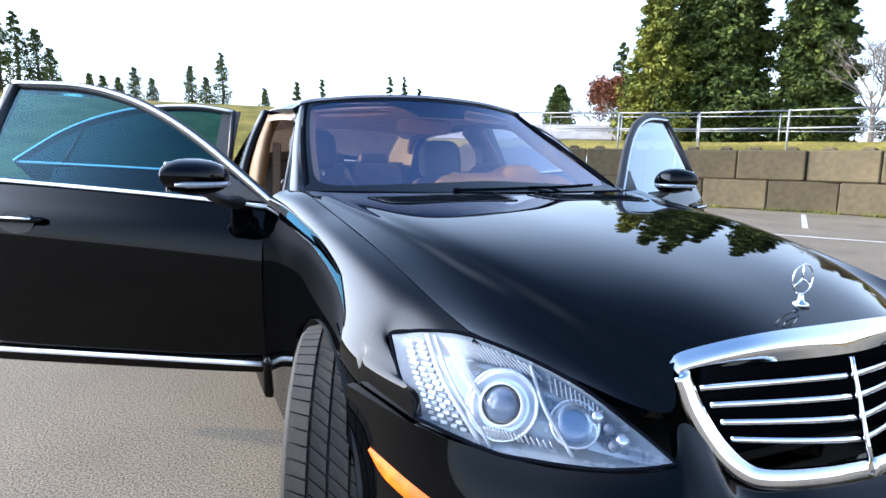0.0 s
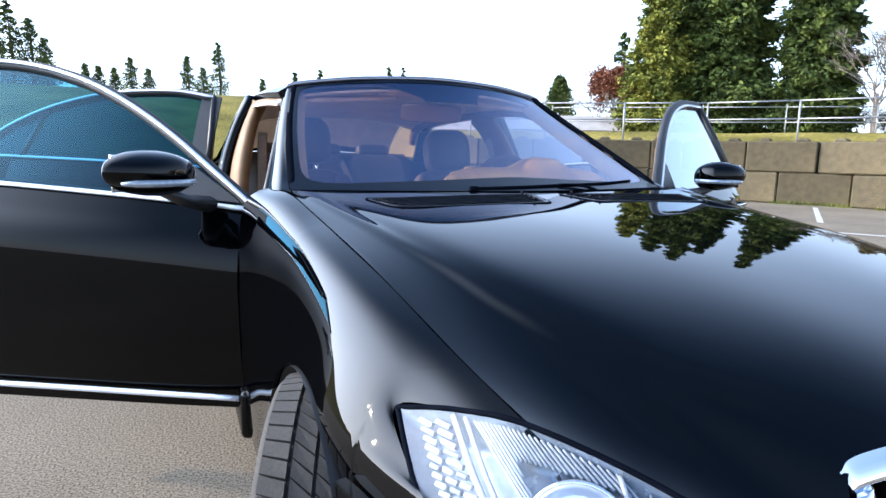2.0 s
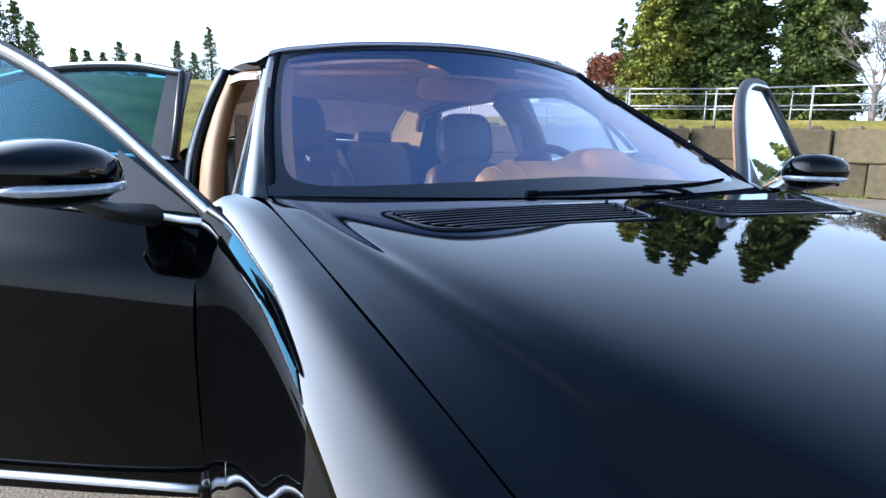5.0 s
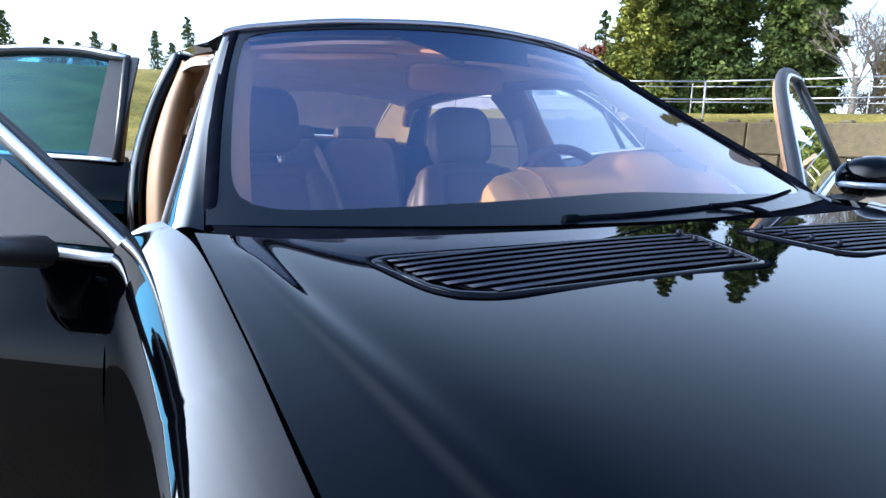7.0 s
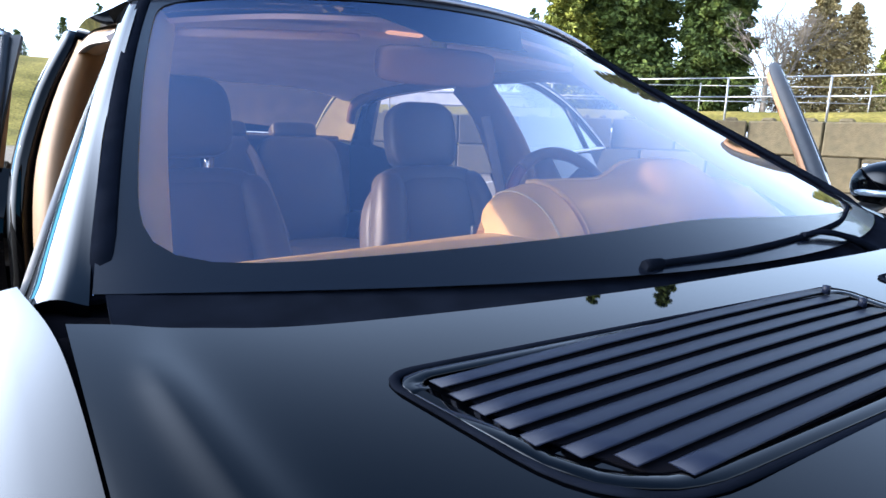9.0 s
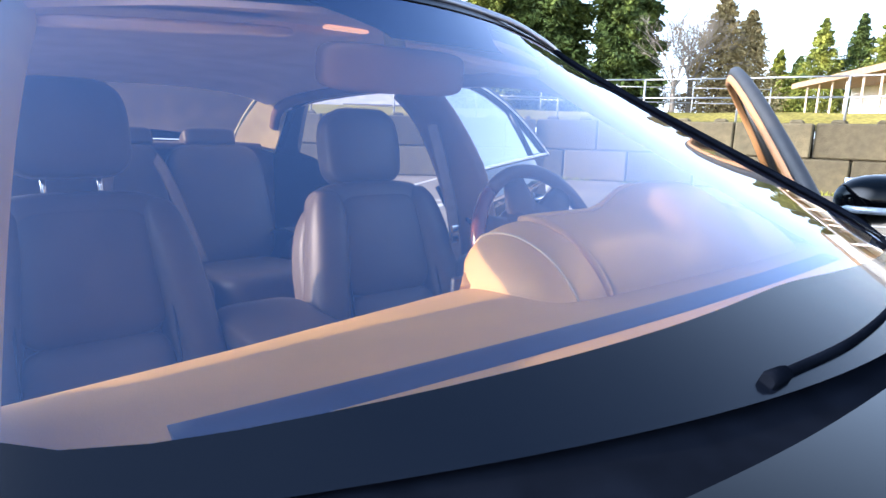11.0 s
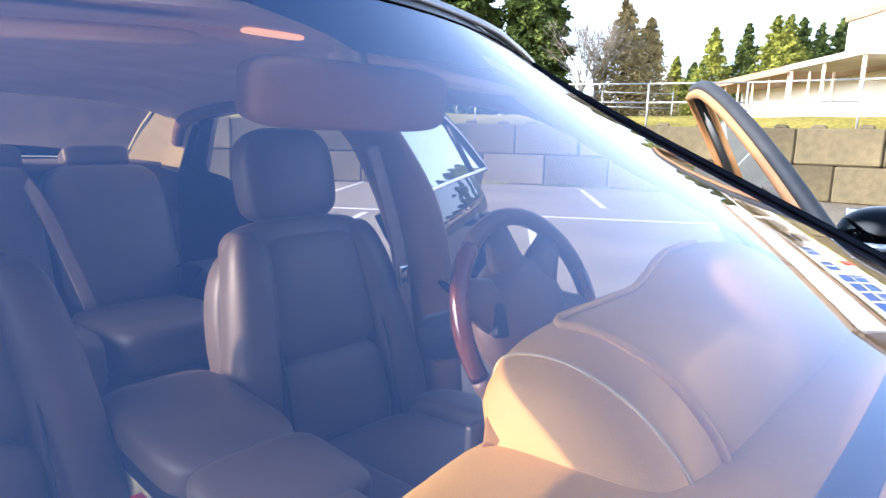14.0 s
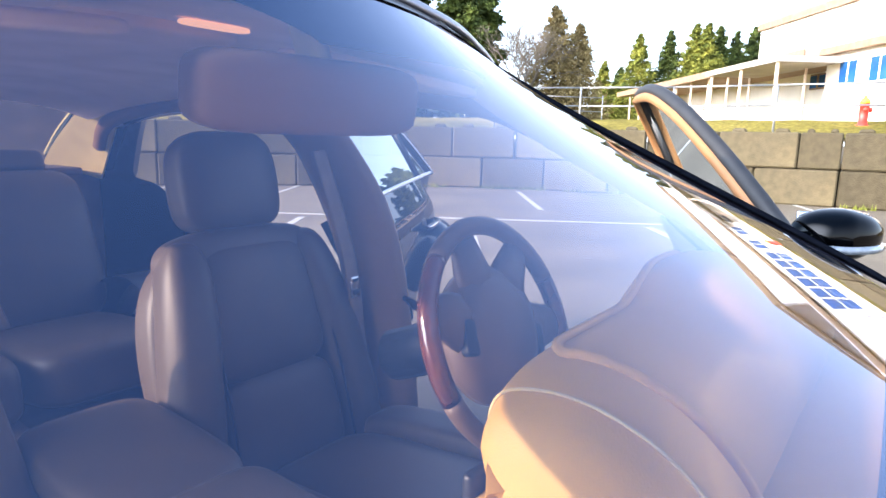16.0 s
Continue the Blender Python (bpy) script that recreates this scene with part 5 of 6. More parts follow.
def hood_vent(s):
    outline = [(.576, .268), (.046, .242), (.082, .072), (.532, .082), (.576, .268)]
    corner = [np.array(p) for p in outline]
    pts = []
    for i in range(4):
        a, b, c = corner[i - 1 if i else 3], corner[i], corner[i + 1]
        ra = 0.075 if i == 3 else 0.026
        p0, p1 = b + (a - b) * (ra / np.linalg.norm(a - b)), b + (c - b) * (ra / np.linalg.norm(c - b))
        for t in np.linspace(0, 1, 10):
            pts.append((1 - t) ** 2 * p0 + 2 * t * (1 - t) * b + t * t * p1)
    pts.append(pts[0])
    ring = [(s * x, y, hood_z(x, y) + 0.001) for x, y in pts]
    ob = part("bonnet_vent", tube(ring, 0.004, 8, False, flat=0.5), SCUTTLE, car, "black slatted air intake in the bonnet")
    frame = [(s * x, y, hood_z(x, y) + 0.0015) for x, y in (np.array([.310, .165]) + (np.array(p) - np.array([.310, .165])) * np.array([.968, .90]) for p in pts)]
    part("vent_frame", strip(frame, 0.016, 0.002, (0, 0, 1)), PAINT, ob)
    floor = np.array([[(s * x, y, hood_z(x, y) + 0.002) for x in np.linspace(a, b, 12)] for y, a, b in ((.240, .545, .075), (.165, .530, .088), (.092, .490, .105))])
    part("vent_floor", sheet("vent_floor", floor, 0.002), VOID, ob)
    for k in range(8):
        f = (k + 0.5) / 8
        y = .249 + (.090 - .249) * f
        a, b = .552 + (.528 - .552) * f - 0.055 * max(0, f - 0.6) / 0.4, .072 + (.104 - .072) * f
        bar = [(s * x, y, hood_z(x, y) + 0.003) for x in np.linspace(a, b, 14)]
        part("vent_slat", strip(bar, 0.0172, 0.0007, (0, 0.08, 1)), SLAT, ob)
    for k in range(4):
        x, y = .090 + 0.008 * k, .228 - 0.038 * k
        part("vent_clip", lathe([(0.004, 0.0), (0.004, 0.008), (0.0, 0.009)], 8, "z"), SLAT, ob, "", Matrix.Translation((s * x, y, hood_z(x, y) + 0.004)))


for s in (-1, 1):
    hood_vent(s)


# wiper, resting along the screen's foot
def wiper():
    blade = catmull([on_screen(-.262, .012, .005), on_screen(-.05, .020, .005), on_screen(.20, .030, .005), on_screen(.50, .036, .005), on_screen(.78, .046, .005)], 30)
    ob = part("wiper", tube(catmull([on_screen(.44, -.036, -.004), on_screen(.38, -.004, .007), on_screen(.30, .022, .011), on_screen(.20, .030, .009)], 14), [0.008] * 6 + [0.006] * 4 + [0.0045] * 4, 10, flat=0.8), SCUTTLE, car, "black wiper resting at the foot of the screen")
    part("wiper_blade", tube(blade, 0.0036, 8, flat=1.2), SCUTTLE, ob)
    part("blade_cap", tube([blade[0] + (blade[0] - blade[3]) * 0.1, blade[0], blade[1]], [0.006, 0.0075, 0.0065], 8), SCUTTLE, ob)
    part("wiper_pivot", lathe([(0.013, -0.02), (0.013, 0.004), (0.009, 0.009), (0.0, 0.010)], 18, "z"), BLACK, ob, "", Matrix.Translation(on_screen(.44, -.034, -.006)))


wiper()


# ---- inside the car ----
def pad(w, d, h, at, bulge=0.02, bevel=0.04, turn=(0, 0, 0), n=14, crown=0.0, waist=0.0, k=5.0):
    """A stuffed pad: a rounded box whose faces swell a little."""
    bm = bmesh.new()
    bmesh.ops.create_cube(bm, size=2.0)
    bmesh.ops.subdivide_edges(bm, edges=bm.edges[:], cuts=n, use_grid_fill=True)
    m = Matrix.Translation(at) @ pose(0, 0, 0, *turn)
    for v in bm.verts:
        x, y, z = v.co
        r = (abs(x) ** k + abs(y) ** k + abs(z) ** k) ** (1 / k)
        q = v.co / r
        sx = 1 + crown * (1 - z * z) - waist * max(0, z) ** 2
        c = Vector((q.x * w / 2 * sx, q.y * d / 2, q.z * h / 2))
        c += Vector((0, math.copysign(bulge, q.y) * (1 - x * x) * (1 - z * z) * (abs(q.y) > 0.6), 0))
        v.co = m @ c
    for f in bm.faces:
        f.smooth = True
    return bm


def seat(cx, s, lift=0.0):
    """A front seat; s is the side of its outer bolster, lift raises its headrest."""
    ob = thing("front_seat", Matrix.Translation((cx, 1.465, 0.26)), "tan leather front seat with side bolsters and headrest", "seat", "seats in the car")
    R = 17
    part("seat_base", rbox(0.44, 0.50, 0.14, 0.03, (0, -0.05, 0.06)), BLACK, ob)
    part("cushion", pad(0.36, 0.56, 0.16, (0, -0.08, 0.20), 0.0, turn=(-6, 0, 0)), SHADED_LEATHER, ob)
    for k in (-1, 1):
        part("cushion_bolster", pad(0.13, 0.54, 0.19, (k * 0.225, -0.08, 0.215), 0.0, turn=(-6, 0, k * 2)), SHADED_LEATHER, ob)
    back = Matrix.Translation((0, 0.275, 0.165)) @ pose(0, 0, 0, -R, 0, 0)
    part("back_shell", pad(0.54, 0.13, 0.62, back @ Vector((0, 0.055, 0.285)), 0.0, turn=(-R, 0, 0), crown=0.0, waist=0.22), SHADED_LEATHER, ob)
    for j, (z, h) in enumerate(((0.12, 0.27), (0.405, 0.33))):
        part("back_panel", pad(0.33, 0.13, h, back @ Vector((0, -0.005, z)), 0.010, turn=(-R, 0, 0), waist=0.06 * j), SHADED_LEATHER, ob)
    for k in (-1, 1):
        part("back_bolster", pad(0.130, 0.175, 0.64, back @ Vector((k * 0.208, -0.002, 0.272)), 0.010, turn=(-R, -k * 5, k * 12), k=3.2), SHADED_LEATHER, ob)
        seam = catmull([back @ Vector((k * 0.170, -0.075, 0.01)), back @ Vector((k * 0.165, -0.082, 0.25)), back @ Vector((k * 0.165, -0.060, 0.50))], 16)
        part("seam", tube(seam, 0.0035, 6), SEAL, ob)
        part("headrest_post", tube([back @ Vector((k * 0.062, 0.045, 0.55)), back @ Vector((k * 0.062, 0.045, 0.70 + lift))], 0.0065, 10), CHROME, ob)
    part("shoulder", pad(0.43, 0.150, 0.20, back @ Vector((0, 0.018, 0.515)), 0.0, turn=(-R, 0, 0), k=3.5), SHADED_LEATHER, ob)
    part("headrest", pad(0.268, 0.115, 0.245, back @ Vector((0, 0.015, 0.732 + lift)), 0.012, turn=(-R + 6, 0, 0), waist=0.12, crown=0.03), SHADED_LEATHER, ob)
    return ob


seat(0.42, 1)
seat(-0.41, -1, 0.045)

bench = thing("rear_bench", Matrix.Translation((0, 3.0, 0.24)), "tan leather rear bench with folded headrests", "seat", "seats in the car")
for k in (-1, 0, 1):
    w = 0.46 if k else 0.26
    part("cushion", pad(w, 0.62, 0.20, (k * 0.37, -0.20, 0.24), 0.0, turn=(-5, 0, 0)), SHADED_LEATHER, bench)
    part("back_panel", pad(w, 0.16, 0.60, (k * 0.37, 0.17, 0.555), 0.012, turn=(-22, 0, 0)), SHADED_LEATHER, bench)
    part("headrest", pad(0.25 if k else 0.22, 0.12, 0.09, (k * 0.37, 0.31, 0.865), 0.0, turn=(-25, 0, 0)), SHADED_LEATHER, bench)
part("parcel_shelf", rbox(1.26, 0.42, 0.03, 0.01, (0, 3.48, 1.075)), CARPET, car, "brown parcel shelf")
part("rear_wall", rbox(1.50, 0.05, 0.85, 0.01, (0, 3.42, 0.64)), CARPET, car)
part("carpet", rbox(1.56, 2.60, 0.03, 0.01, (0, 1.95, 0.245)), CARPET, car, "brown floor carpet")
part("tunnel", rbox(0.26, 2.4, 0.18, 0.05, (0, 1.9, 0.32)), CARPET, car)

# belts
for s in (-1, 1):
    sash = catmull([(s * .640, 1.86, 1.20), (s * .655, 1.80, 1.02), (s * .665, 1.76, .86), (s * .690, 1.74, .55)], 16)
    belt = part("seat_belt", tube(sash, 0.024, 8, flat=0.12, up=(0, 1, 0)), BELT, car, "tan seat belt with a bright tongue")
    part("belt_tongue", rbox(0.034, 0.006, 0.058, 0.004, (s * .650, 1.735, .845)), CHROME, belt)
    part("tongue_stop", rbox(0.020, 0.008, 0.014, 0.003, (s * .650, 1.731, .833)), BLACK, belt)
    buckle = part("belt_buckle", rbox(0.03, 0.05, 0.12, 0.008, (s * .150, 1.56, .52)), BLACK, car)
    part("release_button", rbox(0.024, 0.040, 0.016, 0.004, (s * .150, 1.56, .588)), RED_PLASTIC, buckle, "red release button")
for x in (-.20, .20):
    sash = catmull([(x * 0.3, 3.30, 1.10), (x * 0.55, 3.14, .98), (x * 0.85, 3.02, .74), (x, 2.93, .58)], 14)
    part("rear_belt", tube(sash, 0.024, 8, flat=0.12, up=(0, -1, 0.3)), BELT, car)

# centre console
console = part("centre_console", rbox(0.22, 1.15, 0.34, 0.03, (0, 1.22, 0.45)), SHADED_LEATHER, car, "tan leather centre console with padded armrest")
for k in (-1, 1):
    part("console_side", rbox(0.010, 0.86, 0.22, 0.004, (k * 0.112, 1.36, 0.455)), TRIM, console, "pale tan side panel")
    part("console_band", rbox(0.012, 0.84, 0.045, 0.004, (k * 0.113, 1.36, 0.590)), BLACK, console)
part("armrest_lid", pad(0.262, 0.42, 0.085, (0, 1.66, 0.648), 0.004, turn=(2, 0, 0)), SHADED_LEATHER, console)
part("armrest_nose", pad(0.258, 0.24, 0.088, (0, 1.342, 0.638), 0.0, turn=(2, 0, 0)), SHADED_LEATHER, console)
part("phone_hood", pad(0.105, 0.16, 0.05, (0.02, 1.225, 0.645), 0.0), SHADED_LEATHER, console)
part("chrome_edge", tube(catmull([(-0.035, 1.29, .655), (-0.038, 1.22, .652), (-0.030, 1.145, .640)], 12), 0.006, 8), CHROME, console)
part("rotary_knob", lathe([(0.0, 0.03), (0.022, 0.028), (0.026, 0.0)], 24, "z"), CHROME, console, "", Matrix.Translation((0.02, 1.08, 0.635)))
part("wood_panel", rbox(0.22, 0.36, 0.012, 0.004, (0, 1.0, 0.628)), WOOD, console)

# dashboard: a broad top, its padded rear edge, and the long cowl over the dials
dash_rows = []
for x in np.linspace(-0.70, 0.70, 40):
    a = abs(x)
    back = 0.800 - 0.10 * max(0, a - 0.45) + 0.05 * max(0, 1 - abs(x + 0.1) / 0.35)
    front = 0.395 + 0.17 * a
    dash_rows.append([(x, front, .985), (x, front + 0.09, .985), (x, (front + back) / 2, .982), (x, back - 0.05, .972), (x, back, .948), (x, back + 0.018, .910), (x, back + 0.005, .85), (x, back - 0.03, .72)])
dashboard = part("dashboard", sheet("dashboard", net(np.array(dash_rows), 60, 40), 0.02, (0, 0, 1)), DASHSKIN, car, "tan padded dashboard with a long cowl over the dials")
part("dash_wood", strip([(x, 0.826 + 0.03 * max(0, 1 - abs(x + .1) / .35), .80) for x in np.linspace(-.66, .62, 30)], 0.05, 0.008, (0, 1, 0.1)), WOOD, dashboard)
part("defroster_slot", strip([(x, 0.563 + 0.05 * x * x, .9865) for x in np.linspace(-.56, .52, 40)], 0.034, 0.003, (0, -0.2, 1)), BLACK, dashboard, "dark defroster slot")
part("under_dash", rbox(1.40, 0.30, 0.42, 0.03, (0, 0.62, 0.62)), BLACK, dashboard)

cowl_rows = []
for i, x in enumerate(np.linspace(-0.105, 0.625, 44)):
    u = i / 43
    end = math.sqrt(max(0.0, 1 - abs(2 * u - 1) ** 8))
    hump = 0.042 * math.exp(-((x - 0.325) / 0.10) ** 4)
    base = .965
    rise = (0.098 + hump) * end
    sec = [(.640, 0.0), (.660, .34), (.700, .72), (.750, .95), (.800, 1.0), (.845, .86), (.860, .52), (.850, .15), (.835, -0.2)]
    cowl_rows.append([(x, .74 + (y - .74) * (0.65 + 0.35 * end), base + rise * f if f >= 0 else base + f * 0.35) for y, f in sec])
cowl = part("dial_cowl", sheet("dial_cowl", net(np.array(cowl_rows), 80, 40), 0.008, (0, -0.2, 1)), DASHSKIN, dashboard)
grid = net(np.array(cowl_rows), 80, 40)
ridge = [Vector(grid[11, j]) + Vector((0, 0, 0.002)) for j in range(2, 22)] + [Vector(grid[k, 23]) + Vector((0, 0, 0.002)) for k in range(14, 60, 3)]
part("cowl_piping", tube(catmull(ridge, 60), 0.0055, 8), DASHSKIN, cowl)
seam = [Vector(grid[5, j]) + Vector((-0.001, 0, 0.0015)) for j in range(2, 36, 2)]
part("cowl_seam", tube(catmull(seam, 40), 0.0016, 6), TRIM, cowl)
part("dial_panel", rbox(0.34, 0.012, 0.13, 0.004, (0.38, 0.815, 0.95)), BLACK, dashboard)
part("screen_panel", rbox(0.26, 0.012, 0.10, 0.004, (0.02, 0.84, 0.93)), BLACK, dashboard)


# steering wheel
def steering_wheel():
    m = Matrix.Translation((0.378, 1.125, 0.915)) @ pose(0, 0, 0, 68, 0, 0) @ Matrix.Rotation(radians(165), 4, "Z")     # turned on full lock
    ob = part("steering_wheel", lathe([(0.0, 0.040), (0.07, 0.037), (0.108, 0.022), (0.122, 0.000), (0.118, -0.025), (0.06, -0.05)], 36, "z"), WHEEL_TAN, car, "steering wheel with walnut and leather rim", m)
    R = 0.187
    for name, a0, a1, mat in (("leather_rim", 35, 145, WHEEL_TAN), ("wood_rim", 145, 215, WOOD), ("leather_rim", 215, 325, WHEEL_TAN), ("wood_rim", 325, 395, WOOD)):
        arc = [(R * math.cos(radians(a)), R * math.sin(radians(a)), 0.02) for a in np.linspace(a0, a1, 24)]
        part(name, tube(arc, 0.0165, 12), mat, ob)
    for a in (-8, 188, 243, 297):
        d = Vector((math.cos(radians(a)), math.sin(radians(a)), 0))
        part("spoke", tube([d * 0.06 + Vector((0, 0, 0.008)), d * 0.12 + Vector((0, 0, 0.008)), d * 0.178 + Vector((0, 0, 0.016))], [0.060, 0.046, 0.030], 10, flat=0.4, up=(0, 0, 1)), WHEEL_TAN, ob)
    for k in (-1, 1):
        part("button_pod", pad(0.035, 0.06, 0.02, (k * 0.093, 0.012, 0.02), 0.0), BLACK, ob)
    part("column", tube([(0, 0, -0.02), (0, 0, -0.24)], 0.05, 16), BLACK, ob)
    part("stalk", tube([(0.03, -0.02, -0.05), (0.14, -0.05, -0.045), (0.17, -0.06, -0.04)], [0.008, 0.008, 0.004], 8), VOID, ob)
    return ob


steering_wheel()

# rear-view mirror, visors and the roof lamp
rear_mirror = part("interior_mirror", pad(0.275, 0.05, 0.078, (-0.04, 1.095, 1.283), 0.0, turn=(8, 0, -6)), TAN_TRIM, car, "tan interior mirror housing")
part("mirror_stem", tube([(-0.03, 1.10, 1.31), (-0.02, 1.135, 1.372)], 0.018, 10), TRIM, rear_mirror)
for s in (-1, 1):
    part("sun_visor", pad(0.40, 0.15, 0.022, (s * 0.33, 1.33, 1.345), 0.0, turn=(6, s * 4, 0)), CLOTH, car, "tan cloth sun visor")
lamp_mat = bpy.data.materials.new("warm_lamp")
lamp_mat.use_nodes = True
lamp_p = lamp_mat.node_tree.nodes["Principled BSDF"]
lamp_p.inputs["Base Color"].default_value = (0.45, 0.26, 0.14, 1)
lamp_p.inputs["Emission Color"].default_value = (1.0, 0.50, 0.22, 1)
lamp_p.inputs["Emission Strength"].default_value = 0.8
part("roof_lamp", pad(0.105, 0.020, 0.008, (0.03, 1.375, 1.386), 0.0), lamp_mat, car, "small warm lit courtesy lamp in the headliner")
part("roof_console", pad(0.26, 0.16, 0.03, (0.0, 1.52, 1.392), 0.0), CLOTH, car)


# ---- school building, houses and hydrant beyond the bank ----
def wall_box(name, a, b, depth, z0, z1, mat, parent, label=""):
    """An upright slab along the line a-b, reaching depth metres behind it."""
    d = Vector((b[0] - a[0], b[1] - a[1], 0))
    n = Vector((-d.y, d.x, 0)).normalized()
    if n.x < 0:
        n = -n
    A, B = Vector((*a, 0)), Vector((*b, 0))
    c = (A + B) / 2 + n * depth / 2
    ob = part(name, rbox(d.length, depth, z1 - z0, 0.0), mat, parent, label)
    ob.matrix_world = Matrix.Translation((c.x, c.y, (z0 + z1) / 2)) @ pose(0, 0, 0, 0, 0, math.degrees(math.atan2(d.y, d.x)))
    return ob


def lerp2(a, b, t):
    return (a[0] + (b[0] - a[0]) * t, a[1] + (b[1] - a[1]) * t)


school = thing("school_building", None, "long cream school building with a covered walkway and tall hall", "building")
W0, W1 = (22.9, 0.4), (46.2, 19.0)              # front line of the covered walkway
G = 1.95
way = Vector((W1[0] - W0[0], W1[1] - W0[1], 0)).normalized()
off = Vector((way.y, -way.x, 0))                # away from the lot
shift2 = lambda p, k: (p[0] + off.x * k, p[1] + off.y * k)
wall_box("lower_wall", shift2(lerp2(W0, W1, 0.2), 3.2), shift2(W1, 3.2), 0.3, G - 0.4, 4.7, STUCCO, school, "cream wall behind the walkway")
wall_box("plinth", shift2(W0, 3.1), shift2(W1, 3.1), 0.1, G - 0.5, G + 0.55, STUCCO_TAN, school)
for name, z0, z1, k, depth, mat in (("walkway_roof", 4.62, 4.78, -0.5, 3.9, ROOF_METAL), ("fascia", 4.52, 4.86, -0.56, 0.07, FASCIA), ("soffit", 4.56, 4.61, -0.45, 3.6, FASCIA)):
    wall_box(name, shift2(lerp2(W0, W1, 0.2), k), shift2(W1, k), depth, z0, z1, mat, school)
L = math.hypot(W1[0] - W0[0], W1[1] - W0[1])
for k in range(11):
    x, y = lerp2(W0, W1, 0.2 + 0.8 * (k + 0.3) / 11)
    part("column", rbox(0.10, 0.10, 2.7, 0.02, (x, y, G + 1.30), 1), STUCCO_PINK, school)
# hall behind
H0, H1 = shift2(lerp2(W0, W1, 0.237), 9.2), shift2(lerp2(W0, W1, 0.946), 9.2)
wall_box("hall_wall", H0, H1, 12.0, G - 0.4, 9.6, STUCCO, school, "tall plain cream hall wall")
wall_box("hall_fascia", shift2(H0, -0.25), shift2(H1, -0.25), 0.3, 9.30, 9.75, FASCIA, school)
wall_box("hall_roof", shift2(H0, -0.2), shift2(H1, -0.2), 12.4, 9.75, 9.9, ROOF_METAL, school)
END_W = 12.0
# grey instead of cream here: this end's shade is in its colour
wall_box("hall_end_wall", shift2(H0, -0.02), shift2(H0, END_W), 0.25, G - 0.4, 9.45, SHADED_WALL, school, "end wall of the hall, its shade painted in grey")
for z in (4.2, 6.6, 9.2):
    wall_box("end_beam", shift2(H0, -0.1), shift2(H0, END_W), -0.35, z, z + 0.22, FASCIA, school)
wall_box("near_wing", shift2(lerp2(W0, W1, -0.20), 0.4), shift2(lerp2(W0, W1, 0.2), 0.4), 9.0, G - 0.4, 4.6, STUCCO, school, "cream end wing with blue windows")
wall_box("wing_plinth", shift2(lerp2(W0, W1, -0.20), 0.33), shift2(lerp2(W0, W1, 0.2), 0.33), 0.08, G - 0.5, G + 0.62, STUCCO_PINK, school)
wall_box("wing_fascia", shift2(lerp2(W0, W1, -0.215), 0.05), shift2(lerp2(W0, W1, 0.2), 0.05), 9.6, 4.6, 4.86, FASCIA, school)
wall_box("wing_roof", shift2(lerp2(W0, W1, -0.215), 0.10), shift2(lerp2(W0, W1, 0.2), 0.10), 9.5, 4.86, 4.93, STUCCO, school)
WE = shift2(lerp2(W0, W1, -0.205), 0.36)
# the wing's end gets the same painted shade
wall_box("wing_end_wall", WE, shift2(WE, 9.0), 0.2, G - 0.4, 4.58, SHADED_WALL, school, "end wall of the wing, its shade painted in grey")
wall_box("canopy", shift2(lerp2(W0, W1, 0.16), -2.2), shift2(lerp2(W0, W1, 0.36), -2.2), 2.4, 4.22, 4.44, ROOF_METAL, school, "small flat grey canopy")
for k in range(3):
    x, y = shift2(lerp2(W0, W1, 0.17 + 0.09 * k), -2.0)
    part("column", rbox(0.12, 0.12, 2.6, 0.02, (x, y, G + 1.05), 1), STUCCO_PINK, school)
TURN = math.degrees(math.atan2(way.y, way.x))


def school_window(at_m, wide, tall, z, rows, cols):
    """A blue window at_m metres along the walkway's front line."""
    p = shift2(lerp2(W0, W1, at_m / L), 0.37)
    win = thing("window", Matrix.Translation((p[0], p[1], z)) @ pose(0, 0, 0, 0, 0, TURN), "", "")
    win.parent = school
    part("window_frame", rbox(wide, 0.12, tall, 0.02, (0, 0, 0), 1), STUCCO, win)
    for i in range(cols):
        for k in range(rows):
            pw, ph = wide / cols, tall / rows
            part("pane", rbox(pw - 0.10, 0.03, ph - 0.10, 0.0, ((i + 0.5) * pw - wide / 2, 0.06, (k + 0.5) * ph - tall / 2)), BLUE_PANE, win)


school_window(4.57, 1.0, 0.90, 3.86, 1, 2)
school_window(2.95, 1.0, 0.90, 3.86, 1, 2)
for k in range(6):
    school_window(1.75 - 0.80 * k, 0.76, 1.50, 3.45, 2, 1)
for k in range(8):
    p = shift2(lerp2(W0, W1, 0.22 + 0.022 * k), 3.16)
    win = thing("window", Matrix.Translation((p[0], p[1], 4.15)) @ pose(0, 0, 0, 0, 0, TURN), "", "")
    win.parent = school
    part("window_frame", rbox(0.6, 0.10, 0.7, 0.02, (0, 0, 0), 1), FASCIA, win)
    part("pane", rbox(0.48, 0.03, 0.56, 0.0, (0, 0.05, 0)), BLUE_PANE, win)


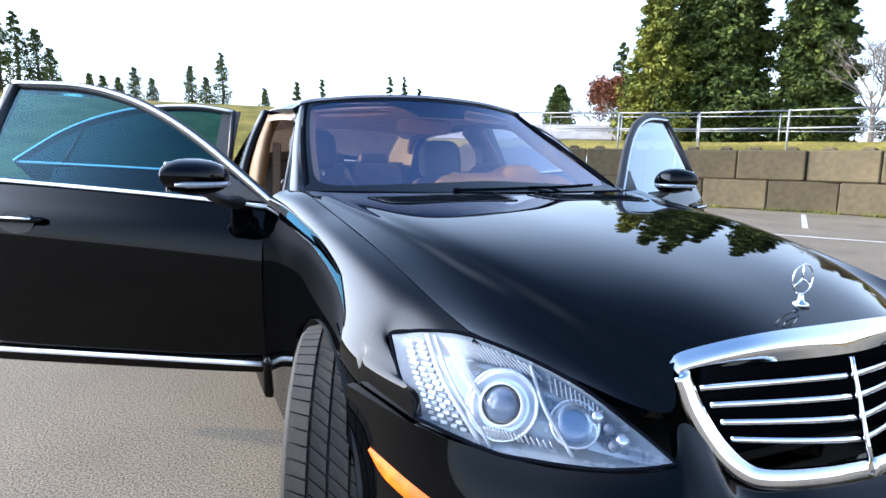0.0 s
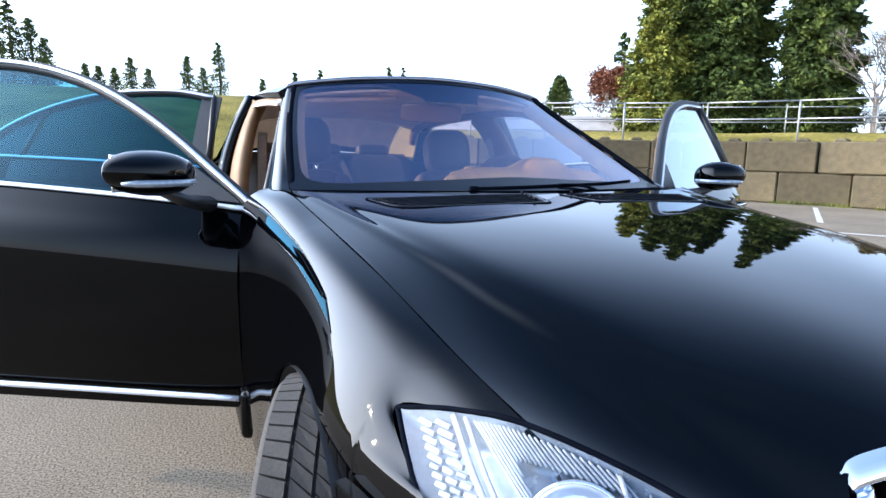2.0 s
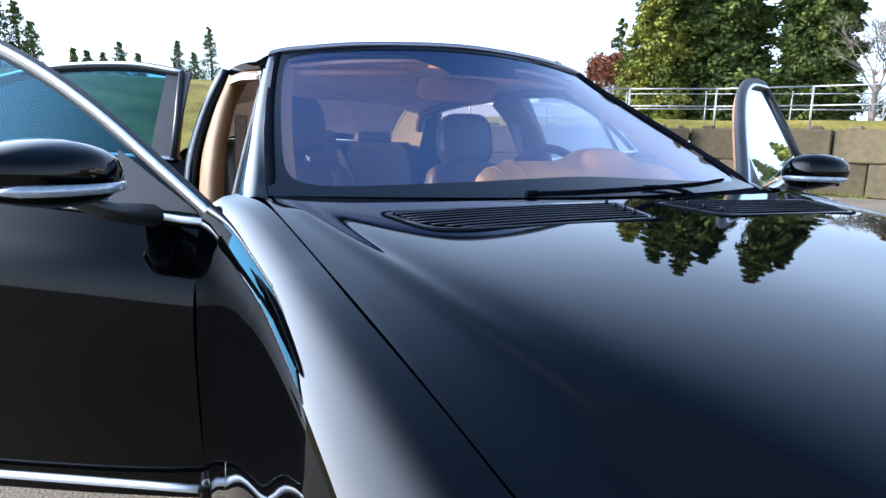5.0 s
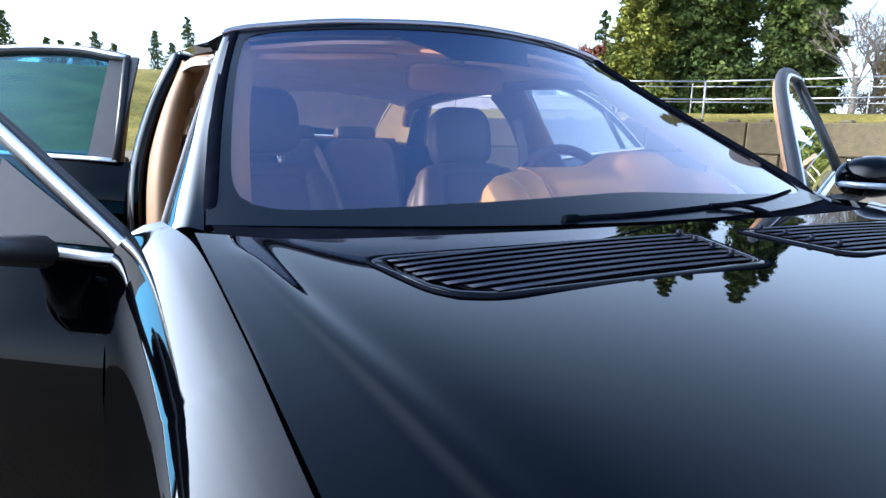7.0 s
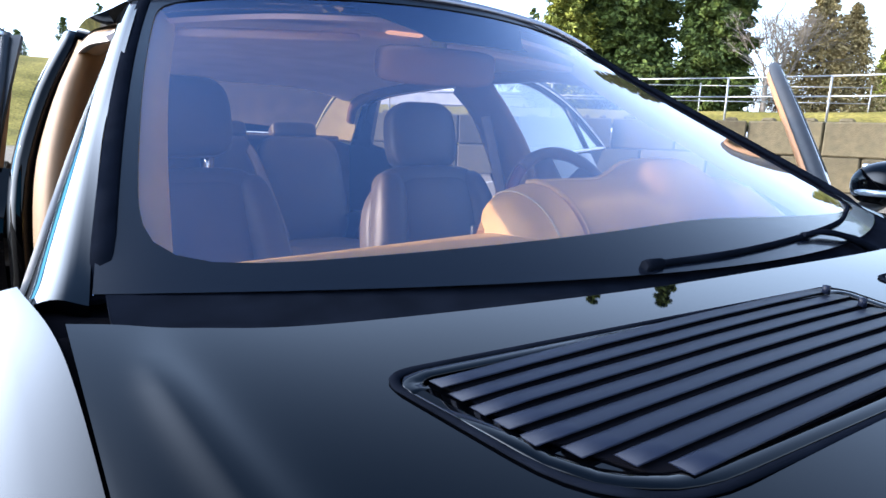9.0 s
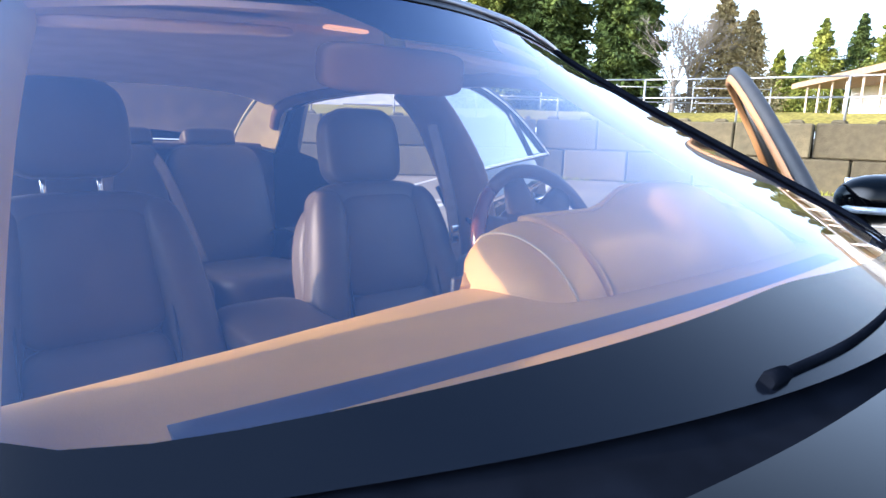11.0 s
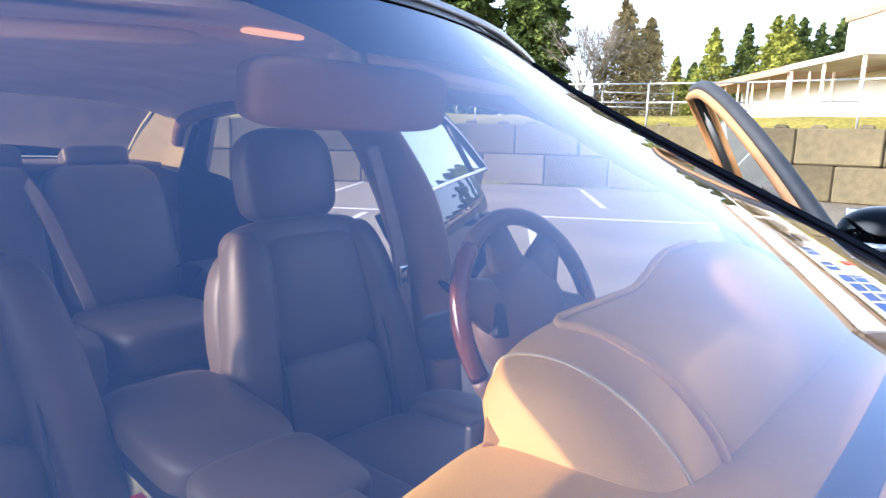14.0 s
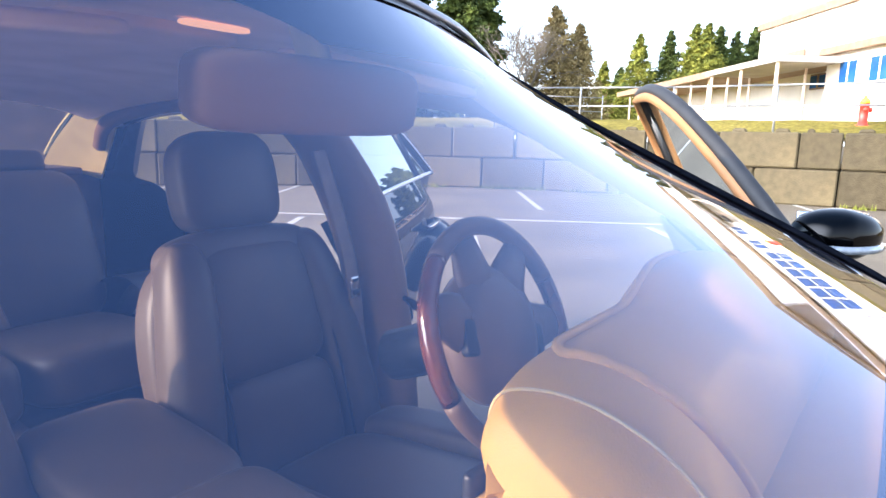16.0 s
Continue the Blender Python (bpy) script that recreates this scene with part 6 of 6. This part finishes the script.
def house(x, y, w, d, h, turn, label):
    ob = thing("house", Matrix.Translation((x, y, 1.8)) @ pose(0, 0, 0, 0, 0, turn), label, "house", "houses beyond the bank")
    part("wall", rbox(w, d, h, 0.0, (0, 0, h / 2)), STUCCO_TAN, ob)
    g = 0.35
    r = [[(-w / 2 - g, -d / 2 - g, h - 0.1), (-w / 2 - g, 0, h + d * 0.24), (-w / 2 - g, d / 2 + g, h - 0.1)], [(w / 2 + g, -d / 2 - g, h - 0.1), (w / 2 + g, 0, h + d * 0.24), (w / 2 + g, d / 2 + g, h - 0.1)]]
    part("roof", sheet("roof", np.array(r), 0.15, (0, 0, 1), False), ROOF_METAL, ob)
    for k in (-0.3, 0.0, 0.3):
        part("window", rbox(1.1, 0.06, 0.9, 0.0, (k * w, -d / 2 - 0.02, h * 0.55)), BLUE_PANE, ob)


for deg, dist, w, turn in ((34.5, 75, 12, -30), (26.0, 80, 13, -22), (30.0, 88, 11, -35)):
    x, y = bearing(deg, dist)
    house(x, y, w, 7, 2.0, turn, "low pale house with a grey roof beyond the bank")

hydrant = thing("fire_hydrant", Matrix.Translation((18.5, 1.82, 1.73)), "red fire hydrant with a yellow bonnet on the grass", "hydrant")
part("barrel", lathe([(0.15, 0.0), (0.15, 0.05), (0.105, 0.06), (0.105, 0.50), (0.13, 0.52), (0.13, 0.56), (0.10, 0.58)], 20, "z"), RED_PAINT, hydrant)
part("bonnet", lathe([(0.125, 0.575), (0.12, 0.62), (0.09, 0.68), (0.04, 0.72), (0.035, 0.77), (0.0, 0.775)], 20, "z"), YELLOW_PAINT, hydrant, "yellow domed bonnet")
for turn in (0, 90, 180):
    part("outlet", lathe([(0.0, 0.17), (0.05, 0.17), (0.06, 0.15), (0.06, 0.09)], 14), RED_PAINT, hydrant, "", Matrix.Translation((0, 0, 0.42)) @ pose(0, 0, 0, 0, 0, turn + 200))

stair_rail = thing("yellow_handrail", Matrix.Translation((19.6, -3.4, 1.7)) @ pose(0, 0, 0, 0, 0, 42), "yellow pipe handrail beside the school wall", "railing")
for k in range(4):
    part("post", tube([(k * 1.4, 0, -0.2), (k * 1.4, 0, 1.0)], 0.035, 8), YELLOW_PAINT, stair_rail)
for z in (0.55, 1.0):
    part("rail", tube([(0, 0, z), (4.2, 0, z)], 0.03, 8), YELLOW_PAINT, stair_rail)
